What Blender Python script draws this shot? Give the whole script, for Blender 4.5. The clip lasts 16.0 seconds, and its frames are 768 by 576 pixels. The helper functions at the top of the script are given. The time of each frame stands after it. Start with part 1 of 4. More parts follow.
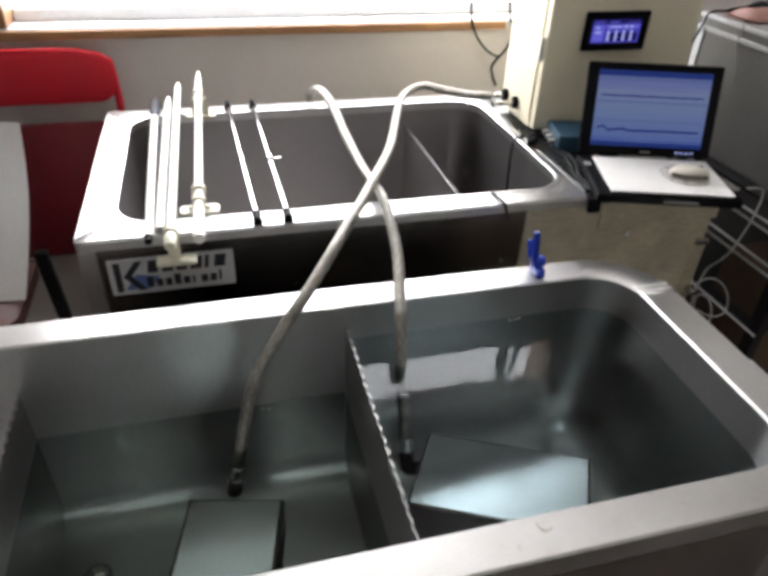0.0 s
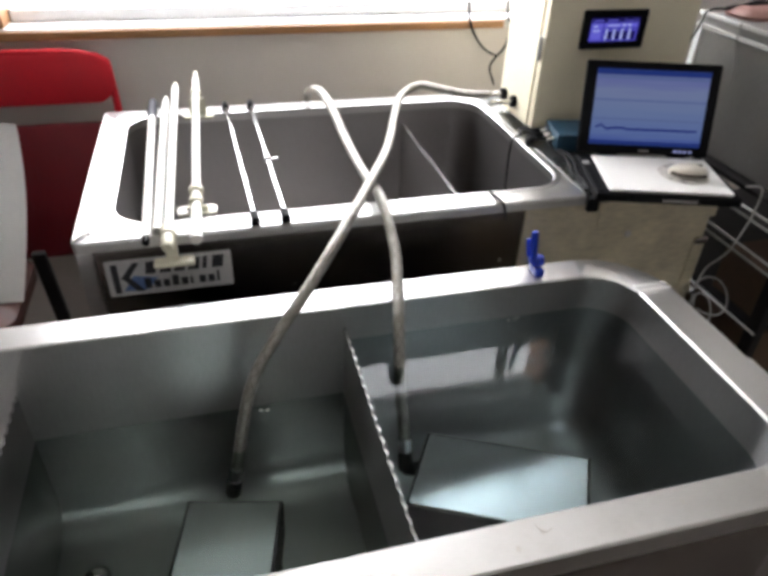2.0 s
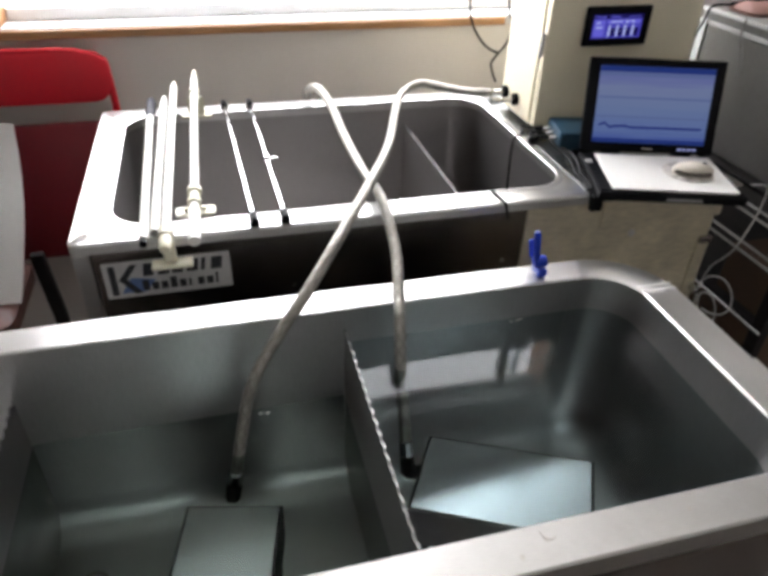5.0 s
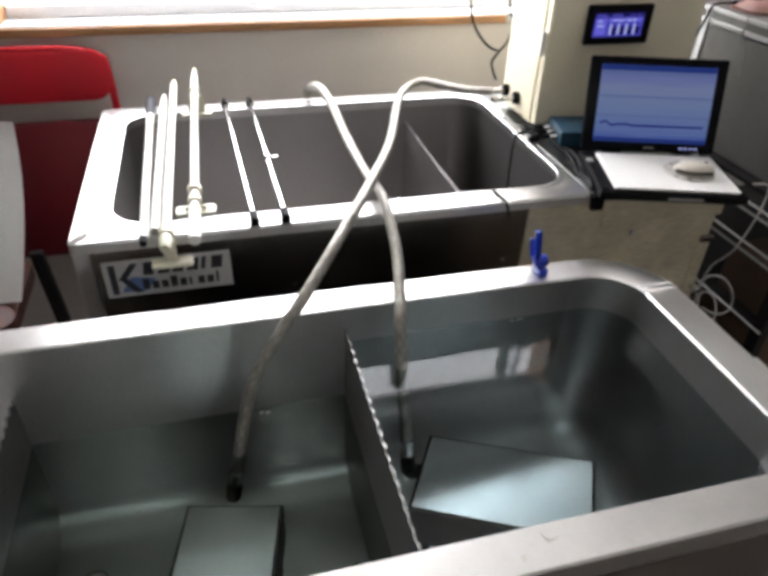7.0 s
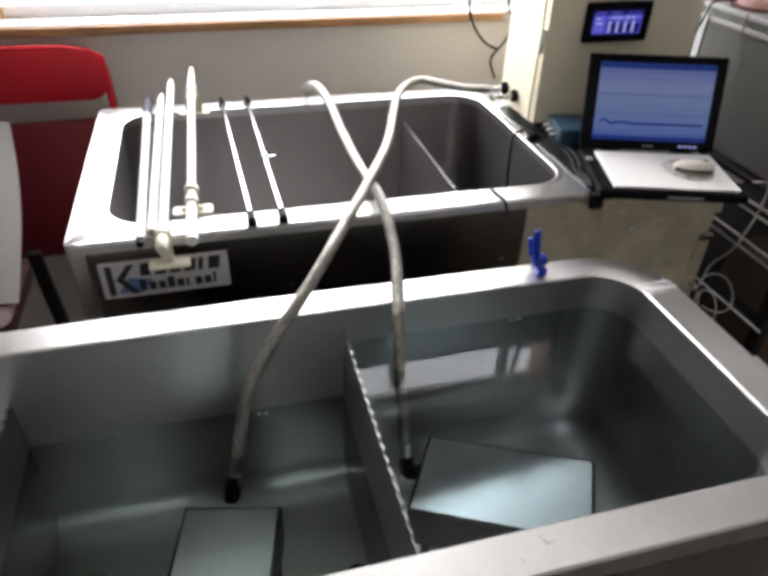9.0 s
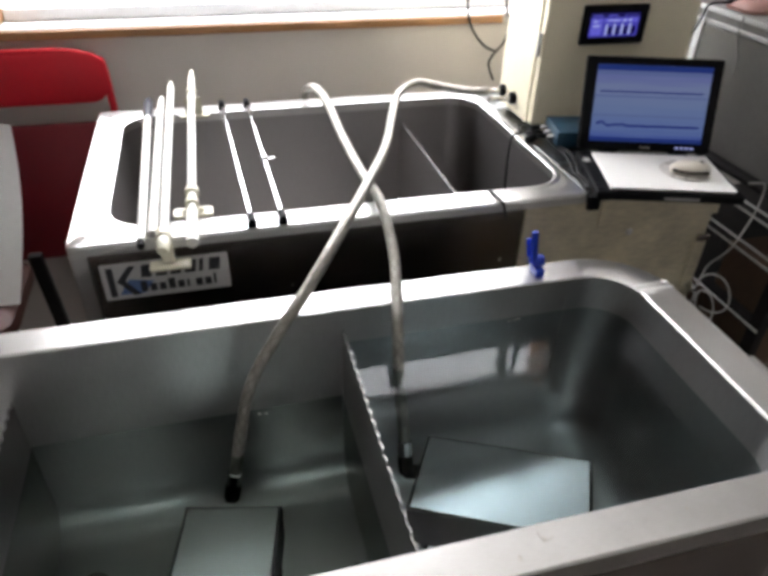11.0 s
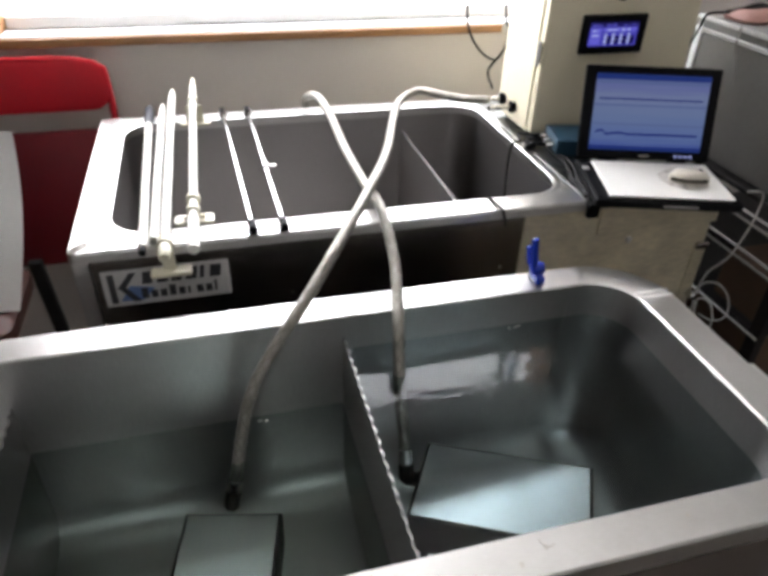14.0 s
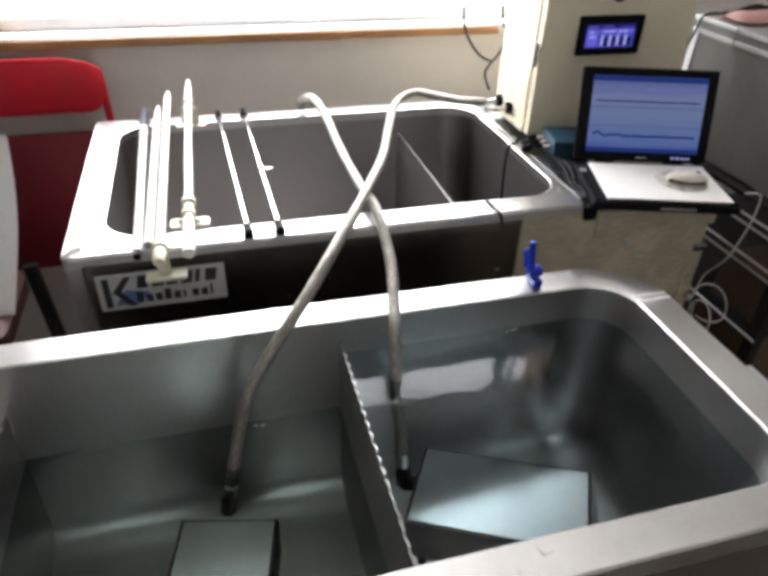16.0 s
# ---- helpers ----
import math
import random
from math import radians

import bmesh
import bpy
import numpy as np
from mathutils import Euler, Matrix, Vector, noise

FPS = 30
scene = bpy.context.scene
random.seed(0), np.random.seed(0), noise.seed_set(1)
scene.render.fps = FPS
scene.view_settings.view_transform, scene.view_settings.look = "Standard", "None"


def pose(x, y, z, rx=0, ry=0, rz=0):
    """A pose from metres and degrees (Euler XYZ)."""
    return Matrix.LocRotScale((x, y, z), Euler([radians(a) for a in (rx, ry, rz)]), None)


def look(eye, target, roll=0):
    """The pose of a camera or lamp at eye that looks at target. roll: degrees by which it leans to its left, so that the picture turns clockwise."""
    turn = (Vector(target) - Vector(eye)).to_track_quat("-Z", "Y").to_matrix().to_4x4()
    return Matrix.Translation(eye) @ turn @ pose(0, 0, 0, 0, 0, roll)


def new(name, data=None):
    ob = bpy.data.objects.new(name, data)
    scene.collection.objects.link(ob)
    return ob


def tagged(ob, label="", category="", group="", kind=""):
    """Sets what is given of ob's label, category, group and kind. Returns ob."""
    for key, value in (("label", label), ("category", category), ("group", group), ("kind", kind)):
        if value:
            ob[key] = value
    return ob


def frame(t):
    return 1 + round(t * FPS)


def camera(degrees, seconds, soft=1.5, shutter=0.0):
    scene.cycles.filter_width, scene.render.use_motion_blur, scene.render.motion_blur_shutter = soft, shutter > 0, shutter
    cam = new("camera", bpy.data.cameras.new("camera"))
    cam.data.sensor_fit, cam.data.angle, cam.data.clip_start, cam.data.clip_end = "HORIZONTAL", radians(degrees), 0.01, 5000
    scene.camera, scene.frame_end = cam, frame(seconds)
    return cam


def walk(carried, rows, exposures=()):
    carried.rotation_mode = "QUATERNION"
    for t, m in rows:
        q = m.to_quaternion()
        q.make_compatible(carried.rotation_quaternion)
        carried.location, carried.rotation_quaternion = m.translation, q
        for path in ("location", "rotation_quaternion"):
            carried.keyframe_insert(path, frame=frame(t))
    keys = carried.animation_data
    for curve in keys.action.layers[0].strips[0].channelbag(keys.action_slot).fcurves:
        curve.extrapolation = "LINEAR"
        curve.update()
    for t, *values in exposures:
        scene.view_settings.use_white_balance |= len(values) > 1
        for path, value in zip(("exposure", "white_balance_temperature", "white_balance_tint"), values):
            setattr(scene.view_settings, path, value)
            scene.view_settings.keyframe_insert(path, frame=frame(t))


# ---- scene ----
cam = camera(61.5, 16.0, soft=4.2)

PATH = [
    (0, (0.259, -1.056, 1.436), (0.71, 0.527, 0.3), 2.5),
    (0.5, (0.261, -1.056, 1.436), (0.709, 0.527, 0.299), 2.4),
    (1, (0.261, -1.054, 1.435), (0.711, 0.528, 0.298), 2.4),
    (1.5, (0.261, -1.054, 1.436), (0.713, 0.527, 0.298), 2.3),
    (2, (0.262, -1.053, 1.436), (0.714, 0.528, 0.298), 2.3),
    (2.5, (0.264, -1.051, 1.435), (0.711, 0.533, 0.297), 2.1),
    (3, (0.266, -1.047, 1.435), (0.711, 0.536, 0.296), 2.0),
    (3.5, (0.267, -1.042, 1.434), (0.715, 0.539, 0.294), 2.2),
    (4, (0.268, -1.039, 1.433), (0.714, 0.541, 0.291), 2.1),
    (6.5, (0.267, -1.036, 1.434), (0.714, 0.539, 0.285), 2.0),
    (7, (0.267, -1.034, 1.434), (0.713, 0.54, 0.284), 2.1),
    (7.5, (0.267, -1.032, 1.434), (0.714, 0.541, 0.283), 2.1),
    (8, (0.27, -1.03, 1.433), (0.716, 0.543, 0.281), 2.0),
    (8.5, (0.271, -1.027, 1.433), (0.719, 0.544, 0.279), 2.0),
    (9, (0.272, -1.028, 1.434), (0.717, 0.542, 0.279), 1.9),
    (11.5, (0.269, -1.038, 1.439), (0.717, 0.537, 0.291), 1.8),
    (12, (0.266, -1.039, 1.437), (0.715, 0.54, 0.296), 1.8),
    (12.5, (0.266, -1.039, 1.439), (0.715, 0.542, 0.3), 1.8),
    (13, (0.267, -1.038, 1.438), (0.718, 0.546, 0.302), 1.8),
    (13.5, (0.266, -1.038, 1.44), (0.72, 0.545, 0.305), 1.9),
    (14, (0.266, -1.038, 1.439), (0.721, 0.547, 0.307), 2.0),
    (14.5, (0.268, -1.035, 1.439), (0.724, 0.55, 0.308), 2.0),
    (15, (0.268, -1.033, 1.438), (0.727, 0.552, 0.307), 2.0),
    (15.5, (0.271, -1.031, 1.439), (0.731, 0.552, 0.307), 1.9),
    (16, (0.27, -1.03, 1.441), (0.732, 0.553, 0.309), 2.0),
]
walk(cam, [(t, look(eye, target, roll)) for t, eye, target, roll in PATH],
     exposures=[(0.0, -0.15), (4.0, -0.11), (7.0, -0.13), (9.0, -0.20), (12.0, -0.20), (14.0, -0.16), (16.0, -0.07)])

# ---- light ----
world = bpy.data.worlds.new("world")
scene.world = world
world.use_nodes = True
wn = world.node_tree
sky = wn.nodes.new("ShaderNodeTexSky")
sky.sky_type = "NISHITA"
sky.sun_disc = False
sky.sun_elevation = radians(40)
sky.sun_rotation = radians(200)
wn.nodes["Background"].inputs["Strength"].default_value = 0.12
wn.links.new(sky.outputs[0], wn.nodes["Background"].inputs["Color"])
scene.view_settings.exposure = 0.0


# ---- materials ----
def mat(name, col, rough=0.5, metal=0.0, var=0.12, scale=9.0, fine=140.0, bump=0.08, stretch=(1, 1, 1), rvar=0.1,
        col2=None, coat=0.0, trans=0.0):
    m = bpy.data.materials.new(name)
    m.use_nodes = True
    t, b = m.node_tree, m.node_tree.nodes["Principled BSDF"]
    n, l = t.nodes, t.links
    co = n.new("ShaderNodeTexCoord")
    mp = n.new("ShaderNodeMapping")
    mp.inputs["Scale"].default_value = stretch
    l.new(co.outputs["Object"], mp.inputs["Vector"])
    big, small = n.new("ShaderNodeTexNoise"), n.new("ShaderNodeTexNoise")
    big.inputs["Scale"].default_value, small.inputs["Scale"].default_value = scale, fine
    big.inputs["Detail"].default_value, small.inputs["Detail"].default_value = 6, 3
    l.new(co.outputs["Object"], big.inputs["Vector"])
    l.new(mp.outputs[0], small.inputs["Vector"])
    mul = n.new("ShaderNodeMath")
    mul.operation = "MULTIPLY_ADD"
    mul.inputs[1].default_value, mul.inputs[2].default_value = 0.35, 0.0
    l.new(small.outputs[0], mul.inputs[0])
    add = n.new("ShaderNodeMath")
    add.operation = "MULTIPLY_ADD"
    add.inputs[1].default_value = 0.65
    l.new(big.outputs[0], add.inputs[0])
    l.new(mul.outputs[0], add.inputs[2])
    ramp = n.new("ShaderNodeValToRGB")
    c2 = col2 or [c * (1 - 2.2 * var) for c in col]
    ramp.color_ramp.elements[0].position, ramp.color_ramp.elements[1].position = 0.3, 0.68
    ramp.color_ramp.elements[0].color = (*[max(0.0, c) for c in c2], 1)
    ramp.color_ramp.elements[1].color = (*[min(1.0, c * (1 + 0.4 * var)) for c in col], 1)
    l.new(add.outputs[0], ramp.inputs[0])
    l.new(ramp.outputs[0], b.inputs["Base Color"])
    rr_ = n.new("ShaderNodeMapRange")
    rr_.inputs["From Min"].default_value, rr_.inputs["From Max"].default_value = 0.3, 0.7
    rr_.inputs["To Min"].default_value, rr_.inputs["To Max"].default_value = max(0.02, rough - rvar), min(1.0, rough + rvar)
    l.new(add.outputs[0], rr_.inputs["Value"])
    l.new(rr_.outputs[0], b.inputs["Roughness"])
    b.inputs["Metallic"].default_value = metal
    b.inputs["Coat Weight"].default_value = coat
    b.inputs["Transmission Weight"].default_value = trans
    if bump:
        bp = n.new("ShaderNodeBump")
        bp.inputs["Strength"].default_value, bp.inputs["Distance"].default_value = bump, 0.002
        l.new(small.outputs[0], bp.inputs["Height"])
        l.new(bp.outputs[0], b.inputs["Normal"])
    return m


def glow(name, col, strength):
    m = bpy.data.materials.new(name)
    m.use_nodes = True
    n, l = m.node_tree.nodes, m.node_tree.links
    n.remove(n["Principled BSDF"])
    e = n.new("ShaderNodeEmission")
    e.inputs[0].default_value, e.inputs[1].default_value = (*col, 1), strength
    l.new(e.outputs[0], n["Material Output"].inputs[0])
    return m


def water_mat(name, tint, tilt):
    m = bpy.data.materials.new(name)
    m.use_nodes = True
    n, l = m.node_tree.nodes, m.node_tree.links
    n.remove(n["Principled BSDF"])
    tr, gl, mix, fr = (n.new("ShaderNodeBsdfTransparent"), n.new("ShaderNodeBsdfGlossy"), n.new("ShaderNodeMixShader"),
                       n.new("ShaderNodeLayerWeight"))
    tr.inputs[0].default_value = (*tint, 1)
    gl.inputs["Roughness"].default_value = 0.015
    # reflection grows with the slant of the view, from 2 percent upwards
    fr.inputs["Blend"].default_value = 0.5
    po, sc = n.new("ShaderNodeMath"), n.new("ShaderNodeMath")
    po.operation, sc.operation = "POWER", "MULTIPLY_ADD"
    po.inputs[1].default_value = 5.0
    sc.inputs[1].default_value, sc.inputs[2].default_value = 0.979, 0.021
    l.new(fr.outputs["Facing"], po.inputs[0])
    l.new(po.outputs[0], sc.inputs[0])
    # long swell, and short ripples that grow and change as the level bobs by parts of a millimetre
    geo, sep = n.new("ShaderNodeNewGeometry"), n.new("ShaderNodeSeparateXYZ")
    l.new(geo.outputs["Position"], sep.inputs[0])

    def waves(sx, sy, sz, detail):
        m3, k = n.new("ShaderNodeMapping"), n.new("ShaderNodeTexNoise")
        m3.inputs["Scale"].default_value = (sx, sy, sz)
        m3.inputs["Rotation"].default_value = (0, 0, radians(12))
        k.inputs["Scale"].default_value, k.inputs["Detail"].default_value = 1.0, detail
        l.new(geo.outputs["Position"], m3.inputs["Vector"])
        l.new(m3.outputs[0], k.inputs["Vector"])
        return k.outputs[0]

    amp = n.new("ShaderNodeMapRange")
    amp.inputs["From Min"].default_value, amp.inputs["From Max"].default_value = 0.7074, 0.7092
    l.new(sep.outputs["Z"], amp.inputs["Value"])
    mu, ad = n.new("ShaderNodeMath"), n.new("ShaderNodeMath")
    mu.operation, ad.operation = "MULTIPLY", "MULTIPLY_ADD"
    l.new(waves(32, 56, 1800, 1.5), mu.inputs[0])
    l.new(amp.outputs[0], mu.inputs[1])
    ad.inputs[1].default_value = 0.02
    l.new(waves(9, 12, 300, 0.0), ad.inputs[0])
    l.new(mu.outputs[0], ad.inputs[2])
    bp = n.new("ShaderNodeBump")
    bp.inputs["Strength"].default_value, bp.inputs["Distance"].default_value = 1.0, tilt
    l.new(ad.outputs[0], bp.inputs["Height"])
    l.new(bp.outputs[0], gl.inputs["Normal"])
    l.new(sc.outputs[0], mix.inputs[0])
    l.new(tr.outputs[0], mix.inputs[1])
    l.new(gl.outputs[0], mix.inputs[2])
    l.new(mix.outputs[0], n["Material Output"].inputs[0])
    return m


STEEL = mat("brushed_steel", (0.60, 0.595, 0.585), 0.36, 1.0, 0.10, 5, 60, 0.10, (1, 14, 14), 0.09)
STEEL_RIM = mat("worn_rim_steel", (0.66, 0.65, 0.63), 0.34, 1.0, 0.10, 7, 80, 0.12, (1, 10, 10), 0.08)
# dark steel tone; on the empty tank's front it carries the shade as colour
STEEL_DARK = mat("dark_steel", (0.44, 0.405, 0.38), 0.24, 1.0, 0.10, 3, 40, 0.0, (1, 8, 1), 0.05)
STEEL_BASIN = mat("matt_basin_steel", (0.59, 0.585, 0.575), 0.365, 1.0, 0.10, 4, 50, 0.10, (8, 8, 1), 0.05)
# tan of the reflected room put into the steel colour, plus brown stains
STEEL_TAN = mat("tan_lit_stained_steel", (0.74, 0.675, 0.50), 0.50, 0.55, 0.20, 10, 40, 0.10, (1, 4, 3), 0.14)
# worktop steel, much darker than the rim, tone uneven at random
STEEL_TOP = mat("dark_worktop_steel", (0.27, 0.275, 0.265), 0.30, 1.0, 0.25, 8, 60, 0.10, (1, 8, 8), 0.10)
WEIR = mat("dull_weir_steel", (0.34, 0.335, 0.325), 0.43, 1.0, 0.12, 5, 50, 0.10, (8, 8, 1), 0.06)
# near-white colour paints the window's glint on the weld seam
WELD = mat("glinting_weld", (0.86, 0.85, 0.83), 0.5, 0.35, 0.05)
STEEL_FACE = mat("smooth_steel_face", (0.76, 0.765, 0.78), 0.27, 1.0, 0.012, 3, 14, 0.0, (1, 1, 1), 0.0)
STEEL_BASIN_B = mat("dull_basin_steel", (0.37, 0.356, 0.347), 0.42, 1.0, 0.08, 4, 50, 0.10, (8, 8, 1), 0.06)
RAIL = mat("pale_rail_steel", (0.55, 0.55, 0.53), 0.40, 0.6, 0.08)
GREYPAINT = mat("galvanised_sheet", (0.32, 0.32, 0.31), 0.36, 0.3, 0.14, 5, 60, 0.05, (6, 6, 1), 0.08)
CHROME = mat("chrome", (0.58, 0.58, 0.58), 0.16, 1.0, 0.05, 20, 200, 0.0)
WALL = mat("painted_plaster", (0.66, 0.62, 0.58), 0.85, 0, 0.05, 2.5, 220, 0.25)
# for the unseen walls only, paler to bounce light onto camera-facing surfaces
ROOM = mat("bounce_white", (0.80, 0.78, 0.75), 0.85, 0, 0.05, 2.5, 200, 0.2)
CEIL = mat("ceiling_board", (0.80, 0.785, 0.75), 0.9, 0, 0.05, 3, 120, 0.2)
FLOOR = mat("concrete_floor", (0.16, 0.14, 0.125), 0.7, 0, 0.2, 3, 90, 0.3)
WOOD = mat("varnished_wood", (0.40, 0.20, 0.08), 0.45, 0, 0.2, 6, 60, 0.15, (1, 12, 12))
SASH = mat("white_sash", (0.75, 0.75, 0.74), 0.45, 0, 0.05)
CREAM = mat("cream_paint", (0.72, 0.66, 0.49), 0.5, 0, 0.05, 5, 300, 0.10)
# seat's red, darkened in colour for the weaker light below the backrest
RED_SEAT = mat("shaded_red_vinyl", (0.17, 0.002, 0.010), 0.6, 0, 0.15, 6, 220, 0.15)
RED = mat("red_vinyl", (0.50, 0.002, 0.014), 0.78, 0, 0.12, 7, 260, 0.15)
BLACK = mat("black_plastic", (0.007, 0.007, 0.008), 0.6, 0, 0.2, 20, 300, 0.1)
BLACK.node_tree.nodes["Principled BSDF"].inputs["Specular IOR Level"].default_value = 0.06
BLACK_METAL = mat("black_painted_steel", (0.02, 0.018, 0.018), 0.45, 0, 0.2, 12, 200, 0.1)
BLACK_METAL.node_tree.nodes["Principled BSDF"].inputs["Specular IOR Level"].default_value = 0.15
PVC = mat("white_pvc", (0.80, 0.79, 0.74), 0.35, 0, 0.06, 14, 200, 0.05)
PVC_OLD = mat("yellowed_pvc", (0.70, 0.67, 0.52), 0.4, 0, 0.10, 20, 200, 0.05)
PAPER = mat("paper", (0.74, 0.73, 0.70), 0.8, 0, 0.05, 6, 150, 0.1)
BLUE = mat("blue_plastic", (0.01, 0.04, 0.42), 0.35, 0, 0.12, 20, 200, 0.05)
BLUE_CASE = mat("blue_painted_case", (0.012, 0.05, 0.085), 0.5, 0, 0.15, 12, 240, 0.12)
BRAID = mat("braided_hose", (0.40, 0.38, 0.335), 0.40, 0.75, 0.26, 30, 500, 0.5, (1, 1, 1), 0.1)
STRAND = mat("braid_strand", (0.24, 0.225, 0.20), 0.45, 0.6, 0.2, 40)
BROWN = mat("brown_leatherette", (0.09, 0.03, 0.02), 0.5, 0, 0.35, 16, 200, 0.2)
SIGN = mat("grey_sign_plate", (0.55, 0.55, 0.54), 0.45, 0, 0.08, 12, 200, 0.05)
SIGN_BLUE = mat("sign_blue", (0.12, 0.2, 0.42), 0.5, 0, 0.1)
SIGN_INK = mat("sign_ink", (0.02, 0.02, 0.025), 0.5, 0, 0.1)
CABLE_BLACK = mat("black_cable", (0.012, 0.012, 0.012), 0.7, 0, 0.2)
CABLE_BLACK.node_tree.nodes["Principled BSDF"].inputs["Specular IOR Level"].default_value = 0.2
CABLE_WHITE = mat("white_cable", (0.6, 0.59, 0.56), 0.5, 0, 0.1)
PAD = mat("clear_grey_pad", (0.62, 0.59, 0.54), 0.3, 0, 0.22, 45, 120, 0.6)
MOUSE = mat("beige_mouse", (0.62, 0.58, 0.50), 0.4, 0, 0.06)
BRASS = mat("brass", (0.62, 0.47, 0.20), 0.3, 1.0, 0.1, 30)
CARD = mat("brown_cardboard", (0.11, 0.068, 0.042), 0.8, 0, 0.2, 9, 120, 0.2)
BROWN_DARK = mat("mouse_side_shade", (0.05, 0.04, 0.03), 0.4, 0, 0.2)
GREY = mat("grey_plastic", (0.3, 0.29, 0.28), 0.45, 0, 0.1)
DARKGREY = mat("dark_grey_rubber", (0.035, 0.035, 0.045), 0.45, 0, 0.1)
DARKGREY.node_tree.nodes["Principled BSDF"].inputs["Specular IOR Level"].default_value = 0.2
PINK = mat("brownish_vinyl", (0.34, 0.18, 0.15), 0.7, 0, 0.15)


def screen_mat():
    """A backlit display that is paler above and bluer towards its lower edge, with faint uneven rows."""
    m = bpy.data.materials.new("screen_glow")
    m.use_nodes = True
    n, l = m.node_tree.nodes, m.node_tree.links
    n.remove(n["Principled BSDF"])
    e, co, sep, rp = n.new("ShaderNodeEmission"), n.new("ShaderNodeTexCoord"), n.new("ShaderNodeSeparateXYZ"), n.new("ShaderNodeValToRGB")
    mp_, no, ad = n.new("ShaderNodeMapping"), n.new("ShaderNodeTexNoise"), n.new("ShaderNodeMath")
    mp_.inputs["Scale"].default_value = (1.5, 1, 22)
    no.inputs["Scale"].default_value = 1.0
    l.new(co.outputs["Generated"], mp_.inputs[0])
    l.new(mp_.outputs[0], no.inputs["Vector"])
    l.new(co.outputs["Generated"], sep.inputs[0])
    ad.operation = "MULTIPLY_ADD"
    ad.inputs[1].default_value = 0.30
    l.new(no.outputs[0], ad.inputs[0])
    l.new(sep.outputs["Z"], ad.inputs[2])
    els = rp.color_ramp.elements
    els[0].position, els[0].color = 0.12, (0.06, 0.10, 0.40, 1)
    els[1].position, els[1].color = 1.1, (0.17, 0.20, 0.46, 1)
    for pos, c in ((0.32, (0.135, 0.20, 0.46, 1)), (0.62, (0.18, 0.245, 0.46, 1)), (0.85, (0.215, 0.265, 0.47, 1))):
        k = els.new(pos)
        k.color = c
    l.new(ad.outputs[0], rp.inputs[0])
    l.new(rp.outputs[0], e.inputs[0])
    e.inputs[1].default_value = 0.68
    l.new(e.outputs[0], n["Material Output"].inputs[0])
    return m


SCREEN = screen_mat()
SCREEN_BAR = glow("screen_title_bar", (0.022, 0.045, 0.23), 0.7)
SCREEN_BAND = glow("screen_band", (0.15, 0.20, 0.44), 0.62)
TRACE = glow("screen_trace", (0.012, 0.02, 0.24), 0.6)
PANEL_BLUE = glow("panel_blue", (0.09, 0.08, 0.62), 0.7)
PANEL_MID = glow("panel_mid", (0.16, 0.15, 0.78), 0.8)
PANEL_DARK = glow("panel_dark", (0.02, 0.015, 0.16), 0.5)
PANEL_WHITE = glow("panel_white", (0.45, 0.50, 0.95), 0.8)
SKYGLOW = glow("bright_sky", (0.95, 0.95, 1.0), 16.8)
WATER_HIGH = water_mat("clear_water", (0.525, 0.59, 0.595), 0.0006)
WATER_LOW = water_mat("still_water", (0.475, 0.53, 0.51), 0.0)

# ---- mesh helpers ----
PLACE = {}


def thing(name, x, y, z, label, category, group="", kind="", rz=0.0):
    ob = new(name)
    ob.empty_display_size = 0.05
    m = pose(x, y, z, 0, 0, rz)
    ob.matrix_basis = m
    PLACE[ob.name] = m
    return tagged(ob, label, category, group, kind)


def part(name, bm, material, parent, label="", local=False, smooth=False):
    """Links bm as one mesh object under a thing or part; bm is in world space unless local."""
    if parent is not None and not local:
        bm.transform(PLACE[parent.name].inverted())
    bmesh.ops.recalc_face_normals(bm, faces=bm.faces)
    me = bpy.data.meshes.new(name)
    bm.to_mesh(me)
    bm.free()
    me.materials.append(material)
    if smooth:
        me.polygons.foreach_set("use_smooth", [True] * len(me.polygons))
        me.set_sharp_from_angle(angle=radians(42))
    ob = new(name, me)
    if parent is not None:
        ob.parent = parent
        PLACE[ob.name] = PLACE[parent.name]
    else:
        PLACE[ob.name] = Matrix()
    return tagged(ob, label)


def solid(name, bm, material, label, category, kind="", smooth=False, group=""):
    """A one-piece thing in world space, with its origin at its base."""
    c = [v.co for v in bm.verts]
    o = Vector((sum(v.x for v in c) / len(c), sum(v.y for v in c) / len(c), min(v.z for v in c)))
    bm.transform(Matrix.Translation(-o))
    ob = part(name, bm, material, None, "", True, smooth)
    ob.location = o
    PLACE[ob.name] = Matrix.Translation(o)
    return tagged(ob, label, category, group, kind)


def bm_new():
    return bmesh.new()


